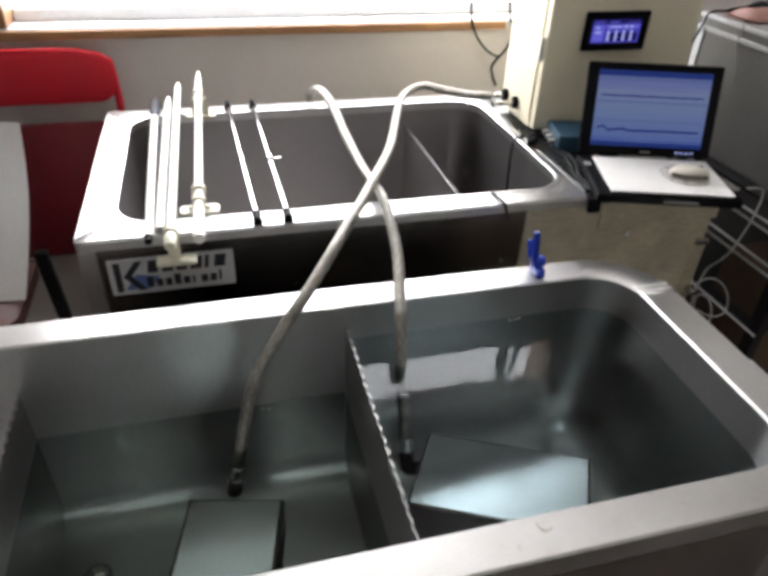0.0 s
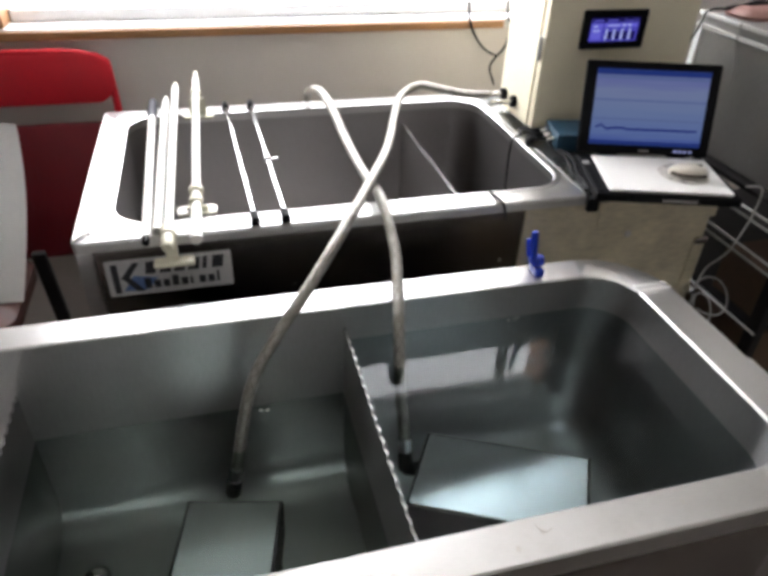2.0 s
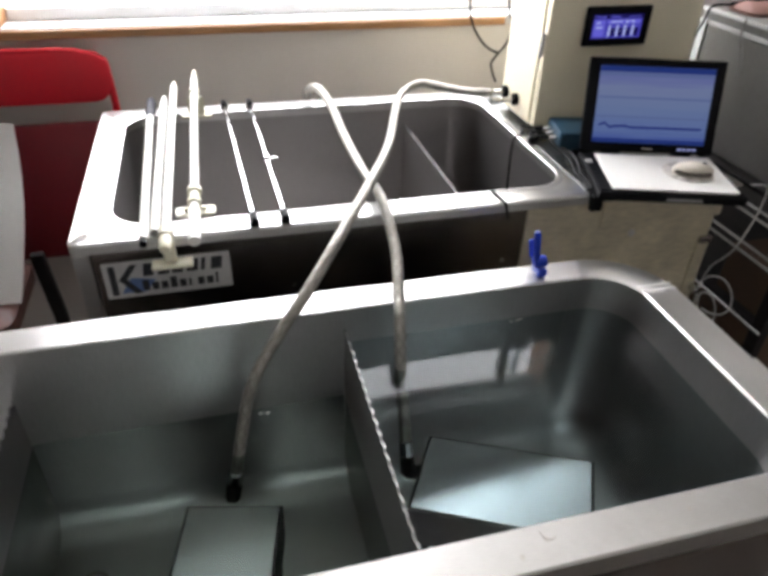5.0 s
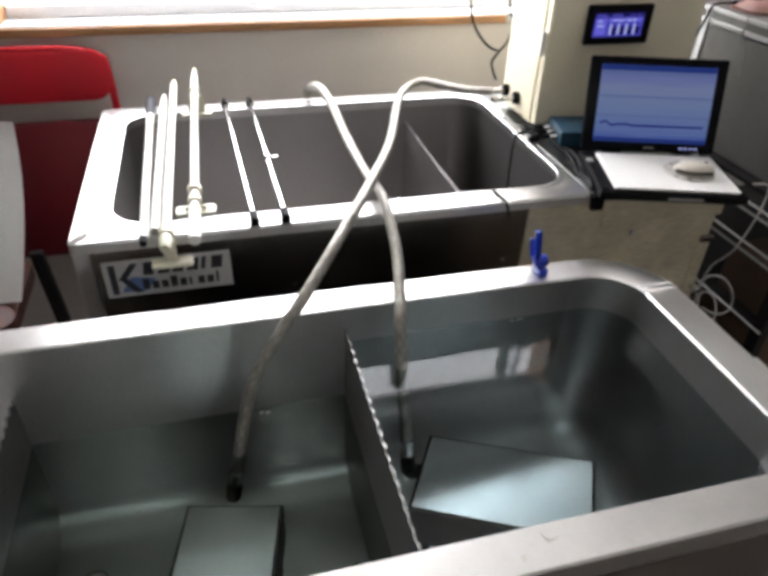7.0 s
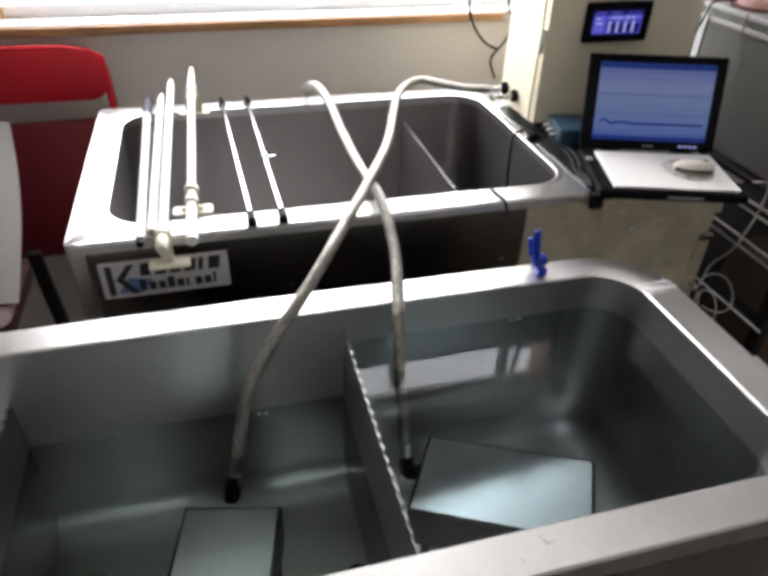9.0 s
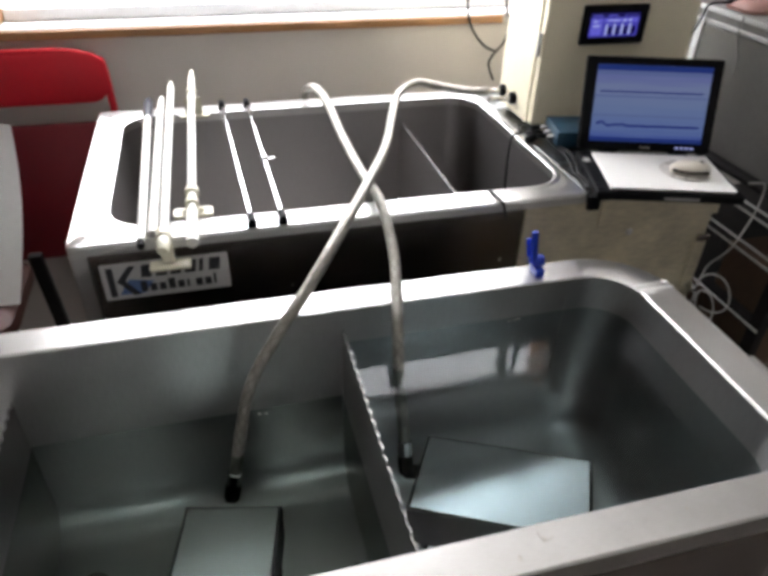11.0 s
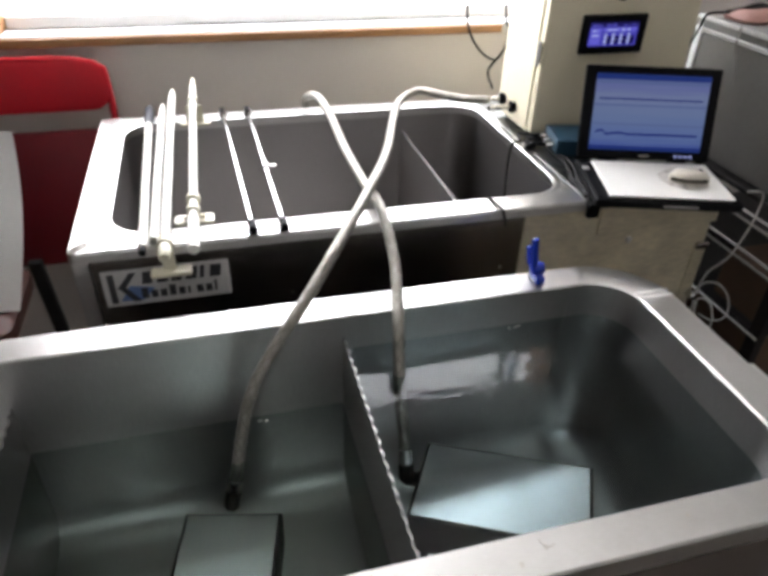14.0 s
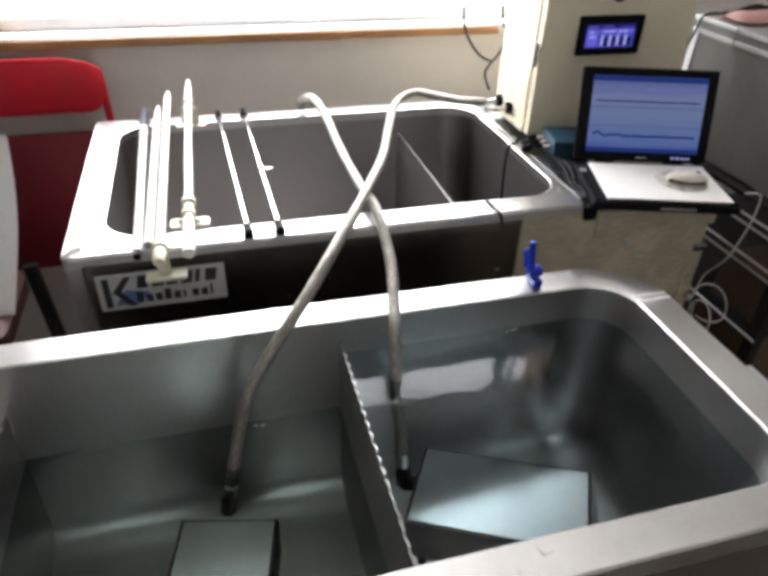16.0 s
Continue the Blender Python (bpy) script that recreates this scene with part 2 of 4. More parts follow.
def bx(bm, x0, x1, y0, y1, z0, z1, bev=0.002, seg=2, m=None):
    r = bmesh.ops.create_cube(bm, size=1.0)
    vs = r["verts"]
    for v in vs:
        v.co = Vector((x0 + (v.co.x + 0.5) * (x1 - x0), y0 + (v.co.y + 0.5) * (y1 - y0), z0 + (v.co.z + 0.5) * (z1 - z0)))
    if bev:
        es = list({e for v in vs for e in v.link_edges})
        r2 = bmesh.ops.bevel(bm, geom=es, offset=bev, segments=seg, affect="EDGES", profile=0.5, clamp_overlap=True)
        vs = list({v for f in r2["faces"] for v in f.verts} | {v for v in vs if v.is_valid})
    if m is not None:
        bmesh.ops.transform(bm, matrix=m, verts=vs)
    return bm


def box(x0, x1, y0, y1, z0, z1, bev=0.002, seg=2, m=None):
    return bx(bm_new(), x0, x1, y0, y1, z0, z1, bev, seg, m)


def rr(x0, x1, y0, y1, r, n=8):
    """A rounded rectangle, as a list of (x, y)."""
    out = []
    for cx, cy, a0 in ((x1 - r, y1 - r, 0), (x0 + r, y1 - r, 90), (x0 + r, y0 + r, 180), (x1 - r, y0 + r, 270)):
        for i in range(n + 1):
            a = radians(a0 + 90 * i / n)
            out.append((cx + r * math.cos(a), cy + r * math.sin(a)))
    return out


def loft(bm, loops, cap0=False, cap1=False, closed=True):
    rows = [[bm.verts.new(p) for p in lp] for lp in loops]
    for a, b in zip(rows, rows[1:]):
        n = len(a)
        for i in range(n if closed else n - 1):
            j = (i + 1) % n
            bm.faces.new((a[i], a[j], b[j], b[i]))
    if cap0:
        bm.faces.new(rows[0])
    if cap1:
        bm.faces.new(rows[-1])
    return bm


def curve(pts, per=10):
    """Catmull-Rom through pts."""
    p = [Vector(q) for q in pts]
    p = [2 * p[0] - p[1]] + p + [2 * p[-1] - p[-2]]
    out = []
    for i in range(1, len(p) - 2):
        for k in range(per):
            t = k / per
            a, b, c, d = p[i - 1], p[i], p[i + 1], p[i + 2]
            out.append(0.5 * ((2 * b) + (c - a) * t + (2 * a - 5 * b + 4 * c - d) * t * t + (3 * b - a - 3 * c + d) * t ** 3))
    out.append(p[-2])
    return out


def tube(bm, pts, r, n=12, caps=True, radii=None):
    """A tube along a polyline, with parallel-carried rings."""
    p = [Vector(q) for q in pts]
    t0 = (p[1] - p[0]).normalized()
    u = t0.orthogonal().normalized()
    loops = []
    for i, q in enumerate(p):
        t = (p[min(i + 1, len(p) - 1)] - p[max(i - 1, 0)]).normalized()
        u = (u - t * u.dot(t)).normalized()
        w = t.cross(u)
        rad = radii[i] if radii else r
        loops.append([q + rad * (math.cos(2 * math.pi * k / n) * u + math.sin(2 * math.pi * k / n) * w) for k in range(n)])
    return loft(bm, loops, caps, caps)


def rod(a, b, r, n=14):
    return tube(bm_new(), [a, b], r, n)


def turned(prof, m=None, n=20):
    """A lathed solid round z from (radius, z) pairs."""
    bm = bm_new()
    loft(bm, [[(r * math.cos(2 * math.pi * k / n), r * math.sin(2 * math.pi * k / n), z) for k in range(n)] for r, z in prof], True, True)
    if m is not None:
        bm.transform(m)
    return bm


def prism(pts, z0, z1, m=None):
    """An upright prism over a plan outline."""
    bm = bm_new()
    loft(bm, [[(x, y, z0) for x, y in pts], [(x, y, z1) for x, y in pts]], True, True)
    if m is not None:
        bm.transform(m)
    return bm


def ring(outer, inner, z0, z1, lip=0.003, zi=None):
    """A flat frame between two outlines with as many points, its top edges eased; its inner edge goes down to zi."""
    bm = bm_new()
    def z(lp, h, s=0.0):
        c = [sum(q[i] for q in lp) / len(lp) for i in (0, 1)]
        return [(x + s * (1 if x < c[0] else -1), y + s * (1 if y < c[1] else -1), h) for x, y in lp]
    loft(bm, [z(outer, z0), z(outer, z1 - lip), z(outer, z1, lip), z(inner, z1, -lip), z(inner, z1 - lip), z(inner, z0 if zi is None else zi), z(outer, z0)])
    bmesh.ops.remove_doubles(bm, verts=bm.verts, dist=1e-5)
    return bm


def basin(x0, x1, y0, y1, top, floor, r, fillet, n=8):
    """The inside of a tank, with rounded corners and a coved floor."""
    loops = [[(x, y, top) for x, y in rr(x0, x1, y0, y1, r, n)], [(x, y, floor + fillet) for x, y in rr(x0, x1, y0, y1, r, n)]]
    for i in range(1, 7):
        a = radians(15 * i)
        s = fillet * (1 - math.cos(a))
        loops.append([(x, y, floor + fillet - fillet * math.sin(a)) for x, y in rr(x0 + s, x1 - s, y0 + s, y1 - s, max(0.012, r - s * 0.6), n)])
    return loft(bm_new(), loops, False, True)


def sheet(x0, x1, y0, y1, z):
    """A liquid's surface, one level face."""
    bm = bm_new()
    bm.faces.new([bm.verts.new(q) for q in ((x0, y0, z), (x1, y0, z), (x1, y1, z), (x0, y1, z))])
    return bm


def serrated(x0, x1, y0, y1, z0, z1, pitch, depth):
    """A weir plate in the yz plane with a toothed top edge."""
    pts, y = [(y0, z0)], y0
    up = []
    while y < y1 - 1e-6:
        up += [(y, z1 - depth), (y + pitch * 0.12, z1), (y + pitch * 0.5, z1), (y + pitch * 0.62, z1 - depth)]
        y += pitch
    up = [q for q in up if q[0] < y1]
    bm = bm_new()
    low = [(q[0], z0) for q in up]
    a = [[(x, q[0], q[1]) for q in low] for x in (x0, x1)]
    b = [[(x, q[0], q[1]) for q in up] for x in (x0, x1)]
    loft(bm, [a[0], b[0], b[1], a[1]], closed=False)
    bmesh.ops.holes_fill(bm, edges=[e for e in bm.edges if e.is_boundary])
    return bm


# ---- room ----
WX0, WX1, WZ0, WZ1, WY = -0.235, 1.57, 1.010, 2.08, 0.875
def structure(name, bm, material, label, category):
    return solid(name, bm, material, label, category, "structure")


structure("floor", box(-2.2, 3.2, -3.6, 1.0, -0.1, 0.0, 0), FLOOR, "dark worn concrete workshop floor", "floor")
structure("ceiling", box(-2.2, 3.2, -3.6, 1.0, 2.5, 2.6, 0), CEIL, "plain off-white ceiling board", "ceiling")
wb = bm_new()
bx(wb, -2.2, WX0, WY, 1.0, 0, 2.5, 0)
bx(wb, WX1, 3.2, WY, 1.0, 0, 2.5, 0)
bx(wb, WX0, WX1, WY, 1.0, 0, WZ0 - 0.03, 0)
bx(wb, WX0, WX1, WY, 1.0, WZ1, 2.5, 0)
structure("wall_north", wb, WALL, "warm grey painted plaster wall below the window", "wall")
structure("wall_south", box(-2.2, 3.2, -3.7, -3.6, 0, 2.5, 0), ROOM, "plain white wall out of view, pale to bounce light", "wall")
structure("wall_west", box(-2.3, -2.2, -3.6, 1.0, 0, 2.5, 0), ROOM, "plain white wall out of view, pale to bounce light", "wall")
structure("wall_east", box(3.2, 3.3, -3.6, 1.0, 0, 2.5, 0), ROOM, "plain white wall out of view, pale to bounce light", "wall")

win = thing("window_1", (WX0 + WX1) / 2, WY, WZ0, "wide bright window with varnished wood sill and pale sash", "window", kind="structure")
part("window_sill", box(WX0 - 0.03, WX1 + 0.03, WY - 0.018, 1.0, WZ0 - 0.029, WZ0 - 0.001, 0.003), SASH, win, "pale painted sill")
part("sill_trim", box(WX0 - 0.03, 1.150, WY - 0.030, WY - 0.0185, WZ0 - 0.029, WZ0 - 0.006, 0.003), WOOD, win, "varnished brown wooden edge strip")
part("window_frame", box(WX0 - 0.03, WX0 + 0.012, WY - 0.022, 0.99, WZ0 + 0.0005, WZ1, 0.003), WOOD, win, "varnished wooden side frame")
part("window_frame", box(WX1 - 0.012, WX1 + 0.03, WY - 0.022, 0.99, WZ0 + 0.0005, WZ1, 0.003), WOOD, win, "varnished wooden side frame")
part("window_frame", box(WX0 + 0.0125, WX1 - 0.0125, WY - 0.022, 0.99, WZ1 - 0.03, WZ1, 0.003), GREY, win, "grey head frame")
part("sash_rail", box(WX0 + 0.0125, WX1 - 0.0125, 0.935, 0.965, WZ0 + 0.0005, WZ0 + 0.032, 0.003), SASH, win, "pale sash rail")
part("sash_rail", box(WX0 + 0.0125, WX1 - 0.0125, 0.935, 0.965, WZ1 - 0.065, WZ1 - 0.0305, 0.003), SASH, win, "pale sash rail")
part("mullion", box(1.378, 1.422, 0.932, 0.968, WZ0 + 0.0325, WZ1 - 0.0655, 0.003), GREY, win, "grey sash stile")
bd = box(-0.45, 1.80, 1.04, 1.05, 0.94, 2.48, 0)
tagged(solid("backdrop", bd, SKYGLOW, "overexposed white sky outside the window", "sky"), kind="structure")

# ---- tank with water, nearest the camera ----
AX0, AX1, AY0, AY1, AZ = -0.62, 0.973, -0.640, -0.183, 0.780
RW = 0.061
ta = thing("ultrasonic_tank", 0.2, -0.41, 0.0, "large stainless steel washing tank with water and toothed weirs", "tank")
part("rim", ring(rr(AX0 - RW, AX1 + RW + 0.009, AY0 - 0.058, AY1 + RW, 0.140, 10), rr(AX0, AX1, AY0, AY1, 0.080, 10), AZ - 0.035, AZ, 0.003, AZ - 0.008), STEEL_RIM, ta,
     "flat worn steel rim", smooth=True)
part("basin", basin(AX0, AX1, AY0, AY1, AZ - 0.0078, 0.365, 0.080, 0.07, 10), STEEL_BASIN, ta, "deep coved steel basin", smooth=True)
ob = rr(AX0 - RW + 0.012, AX1 + RW - 0.003, AY0 - 0.046, AY1 + RW - 0.012, 0.128, 10)
part("outer_shell", loft(bm_new(), [[(x, y, z) for x, y in ob] for z in (AZ - 0.0355, 0.12)], False, True), STEEL_DARK, ta, "dark outer steel shell", smooth=True)
for lx in (AX0 + 0.06, AX1 - 0.06):
    for ly in (AY0 + 0.06, AY1 - 0.06):
        part("leg", box(lx - 0.02, lx + 0.02, ly - 0.02, ly + 0.02, 0.0, 0.1195, 0.002), STEEL_DARK, ta)
part("weir_plate", serrated(0.4405, 0.4435, AY0 + 0.002, AY1 - 0.001, 0.368, 0.738, 0.0225, 0.006), WEIR, ta, "toothed steel weir plate")
part("weir_plate", serrated(-0.0960, -0.0930, AY0 + 0.002, AY1 - 0.001, 0.368, 0.688, 0.0225, 0.006), WEIR, ta, "toothed steel weir plate")
for sy in (-0.246, -0.231):
    part("weld_seam", tube(bm_new(), [(AX1 - 0.001, sy, AZ - 0.0018), (AX1 + RW + 0.006, sy, AZ - 0.0018)], 0.0036, 16), WELD, ta, "raised weld seam, its bright glint put into the colour", smooth=True)

for dx, dy, dr in ((0.578, -0.662, 0.0030), (0.541, -0.677, 0.0026), (0.766, -0.665, 0.0022), (0.491, -0.160, 0.0026)):
    part("dent", turned([(dr, -0.0005), (dr * 0.95, 0.0002), (dr * 0.6, 0.0003)], Matrix.Translation((dx, dy, AZ)) @ Matrix.Diagonal((1.0, 1.6, 1, 1)), 12), PAD, ta, "small dark dent", smooth=True)
part("scratch", tube(bm_new(), curve([(0.574, -0.652, AZ + 0.0003), (0.576, -0.660, AZ + 0.0003), (0.583, -0.664, AZ + 0.0003), (0.590, -0.661, AZ + 0.0003)], 5), 0.0008, 6), PAD, ta, "curved dark scratch on the rim")
part("drain_cap", turned([(0.024, 0.0), (0.024, 0.006), (0.018, 0.014), (0.008, 0.018)], Matrix.Translation((-0.026, -0.325, 0.366)), 18), STEEL_DARK, ta, "round steel drain cap", smooth=True)
part("drain_fitting", tube(bm_new(), curve([(0.385, -0.50, 0.378), (0.393, -0.448, 0.388), (0.405, -0.424, 0.397), (0.418, -0.422, 0.397), (0.427, -0.442, 0.388), (0.430, -0.50, 0.378)], 6), 0.011, 10), BLACK, ta, "black curved drain fitting", smooth=True)
part("weld_line", tube(bm_new(), [(0.868, AY1 - 0.0008, 0.742), (0.868, AY1 - 0.0008, 0.56)], 0.0012, 6), STEEL_RIM, ta, "thin weld line on the basin wall")
part("scratch", tube(bm_new(), [(0.880, -0.192, 0.402), (0.892, -0.212, 0.384), (0.888, -0.235, 0.371)], 0.0011, 6), STEEL_RIM, ta, "bright scratch on the basin floor")

wh = solid("water_surface", sheet(0.4445, AX1 + 0.03, AY0 - 0.03, AY1 + 0.03, 0.7080), WATER_HIGH, "clear water filled close to the weir teeth", "water")
for fx, fy, fz in ((0.752, -0.193, 0.7083), (0.764, -0.192, 0.7083), (0.772, -0.190, 0.7083), (0.285, -0.196, 0.5813), (0.297, -0.198, 0.5813)):
    fl = turned([(0.0012, 0.0), (0.0024, 0.0006), (0.0018, 0.0014)], pose(fx, fy, fz) @ Matrix.Diagonal((1.6, 0.8, 1, 1)), 8)
    solid("foam_fleck", fl, PVC, "tiny white foam fleck floating at the tank wall", "foam", group="floating flecks")
wl = solid("water_surface", sheet(-0.0925, 0.4395, AY0 - 0.03, AY1 + 0.03, 0.5810), WATER_LOW, "clear still greenish water in the lower chamber", "water")


def transducer(name, x, y, rz, lift, label, tip=0.0, half=0.0865, reach=0.0):
    """A sunken box on four feet; tip leans it towards the window wall."""
    t = thing(name, x, y, 0.366, label, "transducer", "sunken transducers", rz=rz)
    t.matrix_basis = pose(x, y, 0.366, -tip, -0.8 * tip) @ pose(0, 0, 0, 0, 0, rz)
    for fx in (-0.12, 0.12):
        for fy in (-0.06, 0.06):
            part("foot", turned([(0.012, 0.0), (0.012, min(0.004, lift * 0.5)), (0.007, min(0.006, lift - 0.0003)), (0.007, lift - 0.0002)], pose(fx, fy, 0), 12), BLACK_METAL, t, "short foot", True, True)
    part("housing", box(-0.1425, 0.1425 + reach, -half, half, lift, lift + 0.0815, 0.002), BLACK_METAL, t, "dark welded housing", True)
    part("top_plate", box(-0.1370, 0.1370 + reach, 0.0055 - half, half - 0.0055, lift + 0.0818, lift + 0.0840, 0.0008), STEEL_FACE, t, "smooth bright steel radiating face", True)
    return t


transducer("transducer_box", 0.6720, -0.4300, -30.0, 0.100, "flat rectangular steel transducer box lying tilted under water", 4.5, 0.0865, 0.008)
transducer("transducer_box", 0.1922, -0.4788, 77.0, 0.080, "flat rectangular steel transducer box under shallow water", 0.0, 0.0785)

# ---- empty tank behind it ----
BX0, BX1, BY0, BY1, BZ = 0.0, 1.335, 0.0, 0.662, 0.850
IX0, IX1, IY0, IY1 = 0.058, 0.974, 0.048, 0.612
tb = thing("wash_tank", 0.6, 0.33, 0.0, "empty stainless steel tank with riveted rim and steel cabinet body", "tank")
n = 10
sq = rr(BX0, 0.992, BY0, BY1, 0.010, n)
part("rim", ring(sq, rr(IX0, IX1, IY0, IY1, 0.075, n), BZ - 0.022, BZ, 0.002), STEEL_RIM, tb, "bright riveted steel rim", smooth=True)
lip = [(x, y, BZ + 0.0005) for x, y in rr(IX0 - 0.001, IX1 + 0.001, IY0 - 0.001, IY1 + 0.001, 0.076, n)]
bm = bm_new()
loft(bm, [[(c[0] + 0.0060 * math.cos(a) * (c[0] - 0.516) / 0.46, c[1] + 0.0050 * math.cos(a) * (c[1] - 0.33) / 0.28, c[2] + 0.0014 * math.sin(a)) for c in lip]
          for a in [2 * math.pi * k / 8 for k in range(9)]])
part("basin_lip", bm, STEEL_RIM, tb, "polished rolled lip round the basin", smooth=True)
part("side_top", box(0.9925, BX1, BY0, BY1, BZ - 0.022, BZ - 0.001, 0.002), STEEL_TOP, tb, "dark grey steel worktop beside the basin")
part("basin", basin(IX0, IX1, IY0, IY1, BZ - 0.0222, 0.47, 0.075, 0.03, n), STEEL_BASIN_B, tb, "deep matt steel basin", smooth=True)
part("front_panel", box(0.8605, BX1 - 0.01, BY0 + 0.006, BY0 + 0.012, 0.08, BZ - 0.0225, 0.001), STEEL_TAN, tb, "brown-stained steel panel, tan room reflection in its colour")
# shaded left part of the front, its darkness put into the steel colour
part("front_panel", box(BX0 + 0.008, 0.86, BY0 + 0.008, BY0 + 0.012, 0.08, BZ - 0.0225, 0.001), STEEL_DARK, tb, "steel front panel with shade put into its colour")
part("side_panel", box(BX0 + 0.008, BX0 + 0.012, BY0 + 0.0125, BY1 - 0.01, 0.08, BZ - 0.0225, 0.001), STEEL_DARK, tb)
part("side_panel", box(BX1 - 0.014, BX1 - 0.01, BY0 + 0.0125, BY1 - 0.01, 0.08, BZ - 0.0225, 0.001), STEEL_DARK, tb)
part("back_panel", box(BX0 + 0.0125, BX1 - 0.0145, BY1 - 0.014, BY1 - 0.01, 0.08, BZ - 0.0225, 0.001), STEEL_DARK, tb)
for lx in (0.04, 1.29):
    for ly in (0.05, 0.61):
        part("leg", box(lx - 0.02, lx + 0.02, ly - 0.02, ly + 0.02, 0.0, 0.079, 0.002), STEEL_DARK, tb)
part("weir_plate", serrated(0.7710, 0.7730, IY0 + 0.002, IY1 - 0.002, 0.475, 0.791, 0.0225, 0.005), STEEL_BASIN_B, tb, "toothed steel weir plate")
rivet = turned([(0.004, 0), (0.0038, 0.001), (0.002, 0.0018)], n=8)
rv = part("rivet", rivet, GREY, tb, "", True)
rv.location = Vector((0.028, 0.03, BZ)) - PLACE[tb.name].translation
for px, py in ((0.03, 0.33), (0.33, 0.024), (0.665, 0.024), (0.03, 0.62)):
    q = bpy.data.objects.new("rivet", rv.data)
    scene.collection.objects.link(q)
    q.parent = tb
    q.location = Vector((px, py, BZ)) - PLACE[tb.name].translation

part("bolt", turned([(0.008, 0), (0.008, 0.004), (0.005, 0.006)], Matrix.Translation((1.118, BY0 + 0.006, 0.742)) @ pose(0, 0, 0, 90), 8), STEEL_RIM, tb, "bolt head")
part("corner_post", box(1.300, 1.331, BY0 + 0.0005, BY0 + 0.0055, 0.08, 0.71, 0.0015), STEEL_TAN, tb, "tan steel corner strip")
part("corner_post", box(BX0 + 0.002, BX0 + 0.030, BY0 + 0.001, BY0 + 0.0078, 0.08, BZ - 0.0228, 0.002), STEEL, tb, "plain grey corner strip")
part("top_flange", box(1.032, 1.333, BY0 + 0.0005, BY0 + 0.0055, 0.765, BZ - 0.0228, 0.0015), STEEL_TAN, tb, "folded top flange")
part("latch", turned([(0.009, 0), (0.010, 0.003), (0.010, 0.018), (0.006, 0.024)], Matrix.Translation((1.326, BY0 + 0.0005, 0.572)) @ pose(0, 0, 0, 90), 14), CHROME, tb, "bright round latch", smooth=True)
part("catch", box(1.296, 1.328, BY0 - 0.010, BY0 + 0.0003, 0.700, 0.716, 0.003), STEEL_DARK, tb, "small steel catch")
part("rim_lip", box(0.012, 0.988, BY0 - 0.0035, BY0 - 0.0005, BZ - 0.020, BZ - 0.004, 0.001), STEEL_RIM, tb, "rolled front lip")
# sign on the front panel: lettering as plain bars and strokes
sg = part("sign_plate", box(0.043, 0.265, BY0 + 0.0055, BY0 + 0.0078, 0.7275, 0.8030, 0.0008), SIGN, tb, "grey maker's plate with dark bars and a blue mark")


def flat(pts, y):
    """A thin raised shape in the xz plane."""
    bm = bm_new()
    loft(bm, [[(0.043 + (x - 0.040) * 0.953, y, z + 0.0043) for x, z in pts], [(0.043 + (x - 0.040) * 0.953, y - 0.0008, z + 0.0043) for x, z in pts]], True, True)
    return bm


SY = BY0 + 0.0054
for pts, what in (([(0.050, 0.730), (0.050, 0.792), (0.062, 0.792), (0.062, 0.730)], "dark upright bar"), ([(0.064, 0.760), (0.090, 0.792), (0.103, 0.792), (0.076, 0.756)], "dark slanting bar"),
                  ([(0.068, 0.760), (0.078, 0.766), (0.106, 0.730), (0.091, 0.730)], "dark slanting bar")):
    part("mark", flat(pts, SY), SIGN_INK, sg, what)
part("mark", flat([(0.066, 0.733), (0.088, 0.765), (0.132, 0.757), (0.112, 0.733)], SY + 0.0002), SIGN_BLUE, sg, "blue slanted shape")
for i, w in enumerate((0.019, 0.021, 0.020, 0.021, 0.008, 0.021)):
    x0 = 0.110 + i * 0.0265 - (0.008 if i == 5 else 0)
    part("bar", flat([(x0, 0.766), (x0 + 0.004, 0.792), (x0 + w + 0.004, 0.792), (x0 + w, 0.766)], SY), SIGN_INK, sg)
for i in range(9):
    x0, h_ = 0.106 + i * 0.0170, 0.758 if i in (0, 3, 8) else 0.751
    part("bar", flat([(x0, 0.735), (x0, h_), (x0 + (0.005 if i in (5, 8) else 0.0125), h_), (x0 + (0.005 if i in (5, 8) else 0.0125), 0.735)], SY), SIGN_INK, sg)

# ---- rods and pipes across the empty tank ----
ZR = BZ + 0.001


def pipe_thing(name, a, b, r, material, label, category="pipe", group="rods and pipes across the tank"):
    m = [(a[i] + b[i]) / 2 for i in range(3)]
    t = thing(name, *m, label, category, group)
    return t, Vector(a), Vector(b)


def thin_rod(xf, xb):
    t, a, b = pipe_thing("steel_rod", (xf, -0.005, ZR + 0.012), (xb, 0.642, ZR + 0.012), 0, CHROME, "thin chrome rod with black rubber ends lying across the tank", "rod")
    part("bar", rod(a, b, 0.0048, 12), CHROME, t, smooth=True)
    d = (b - a).normalized()
    for e in (a, b - d * 0.032):
        part("rubber_end", tube(bm_new(), [e - d * 0.002, e, e + d * 0.032, e + d * 0.034], 0, 12, True, [0.006, 0.0085, 0.0075, 0.005]), BLACK, t, "black rubber end", smooth=True)
        part("foot", box(e.x - 0.009, e.x + 0.009, e.y + 0.004, e.y + 0.022, ZR - 0.001, ZR + 0.006, 0.002), BLACK, t, "black rubber foot")
    return t, a, b


thin_rod(0.316, 0.297)
tr2, ra, rb = thin_rod(0.372, 0.360)
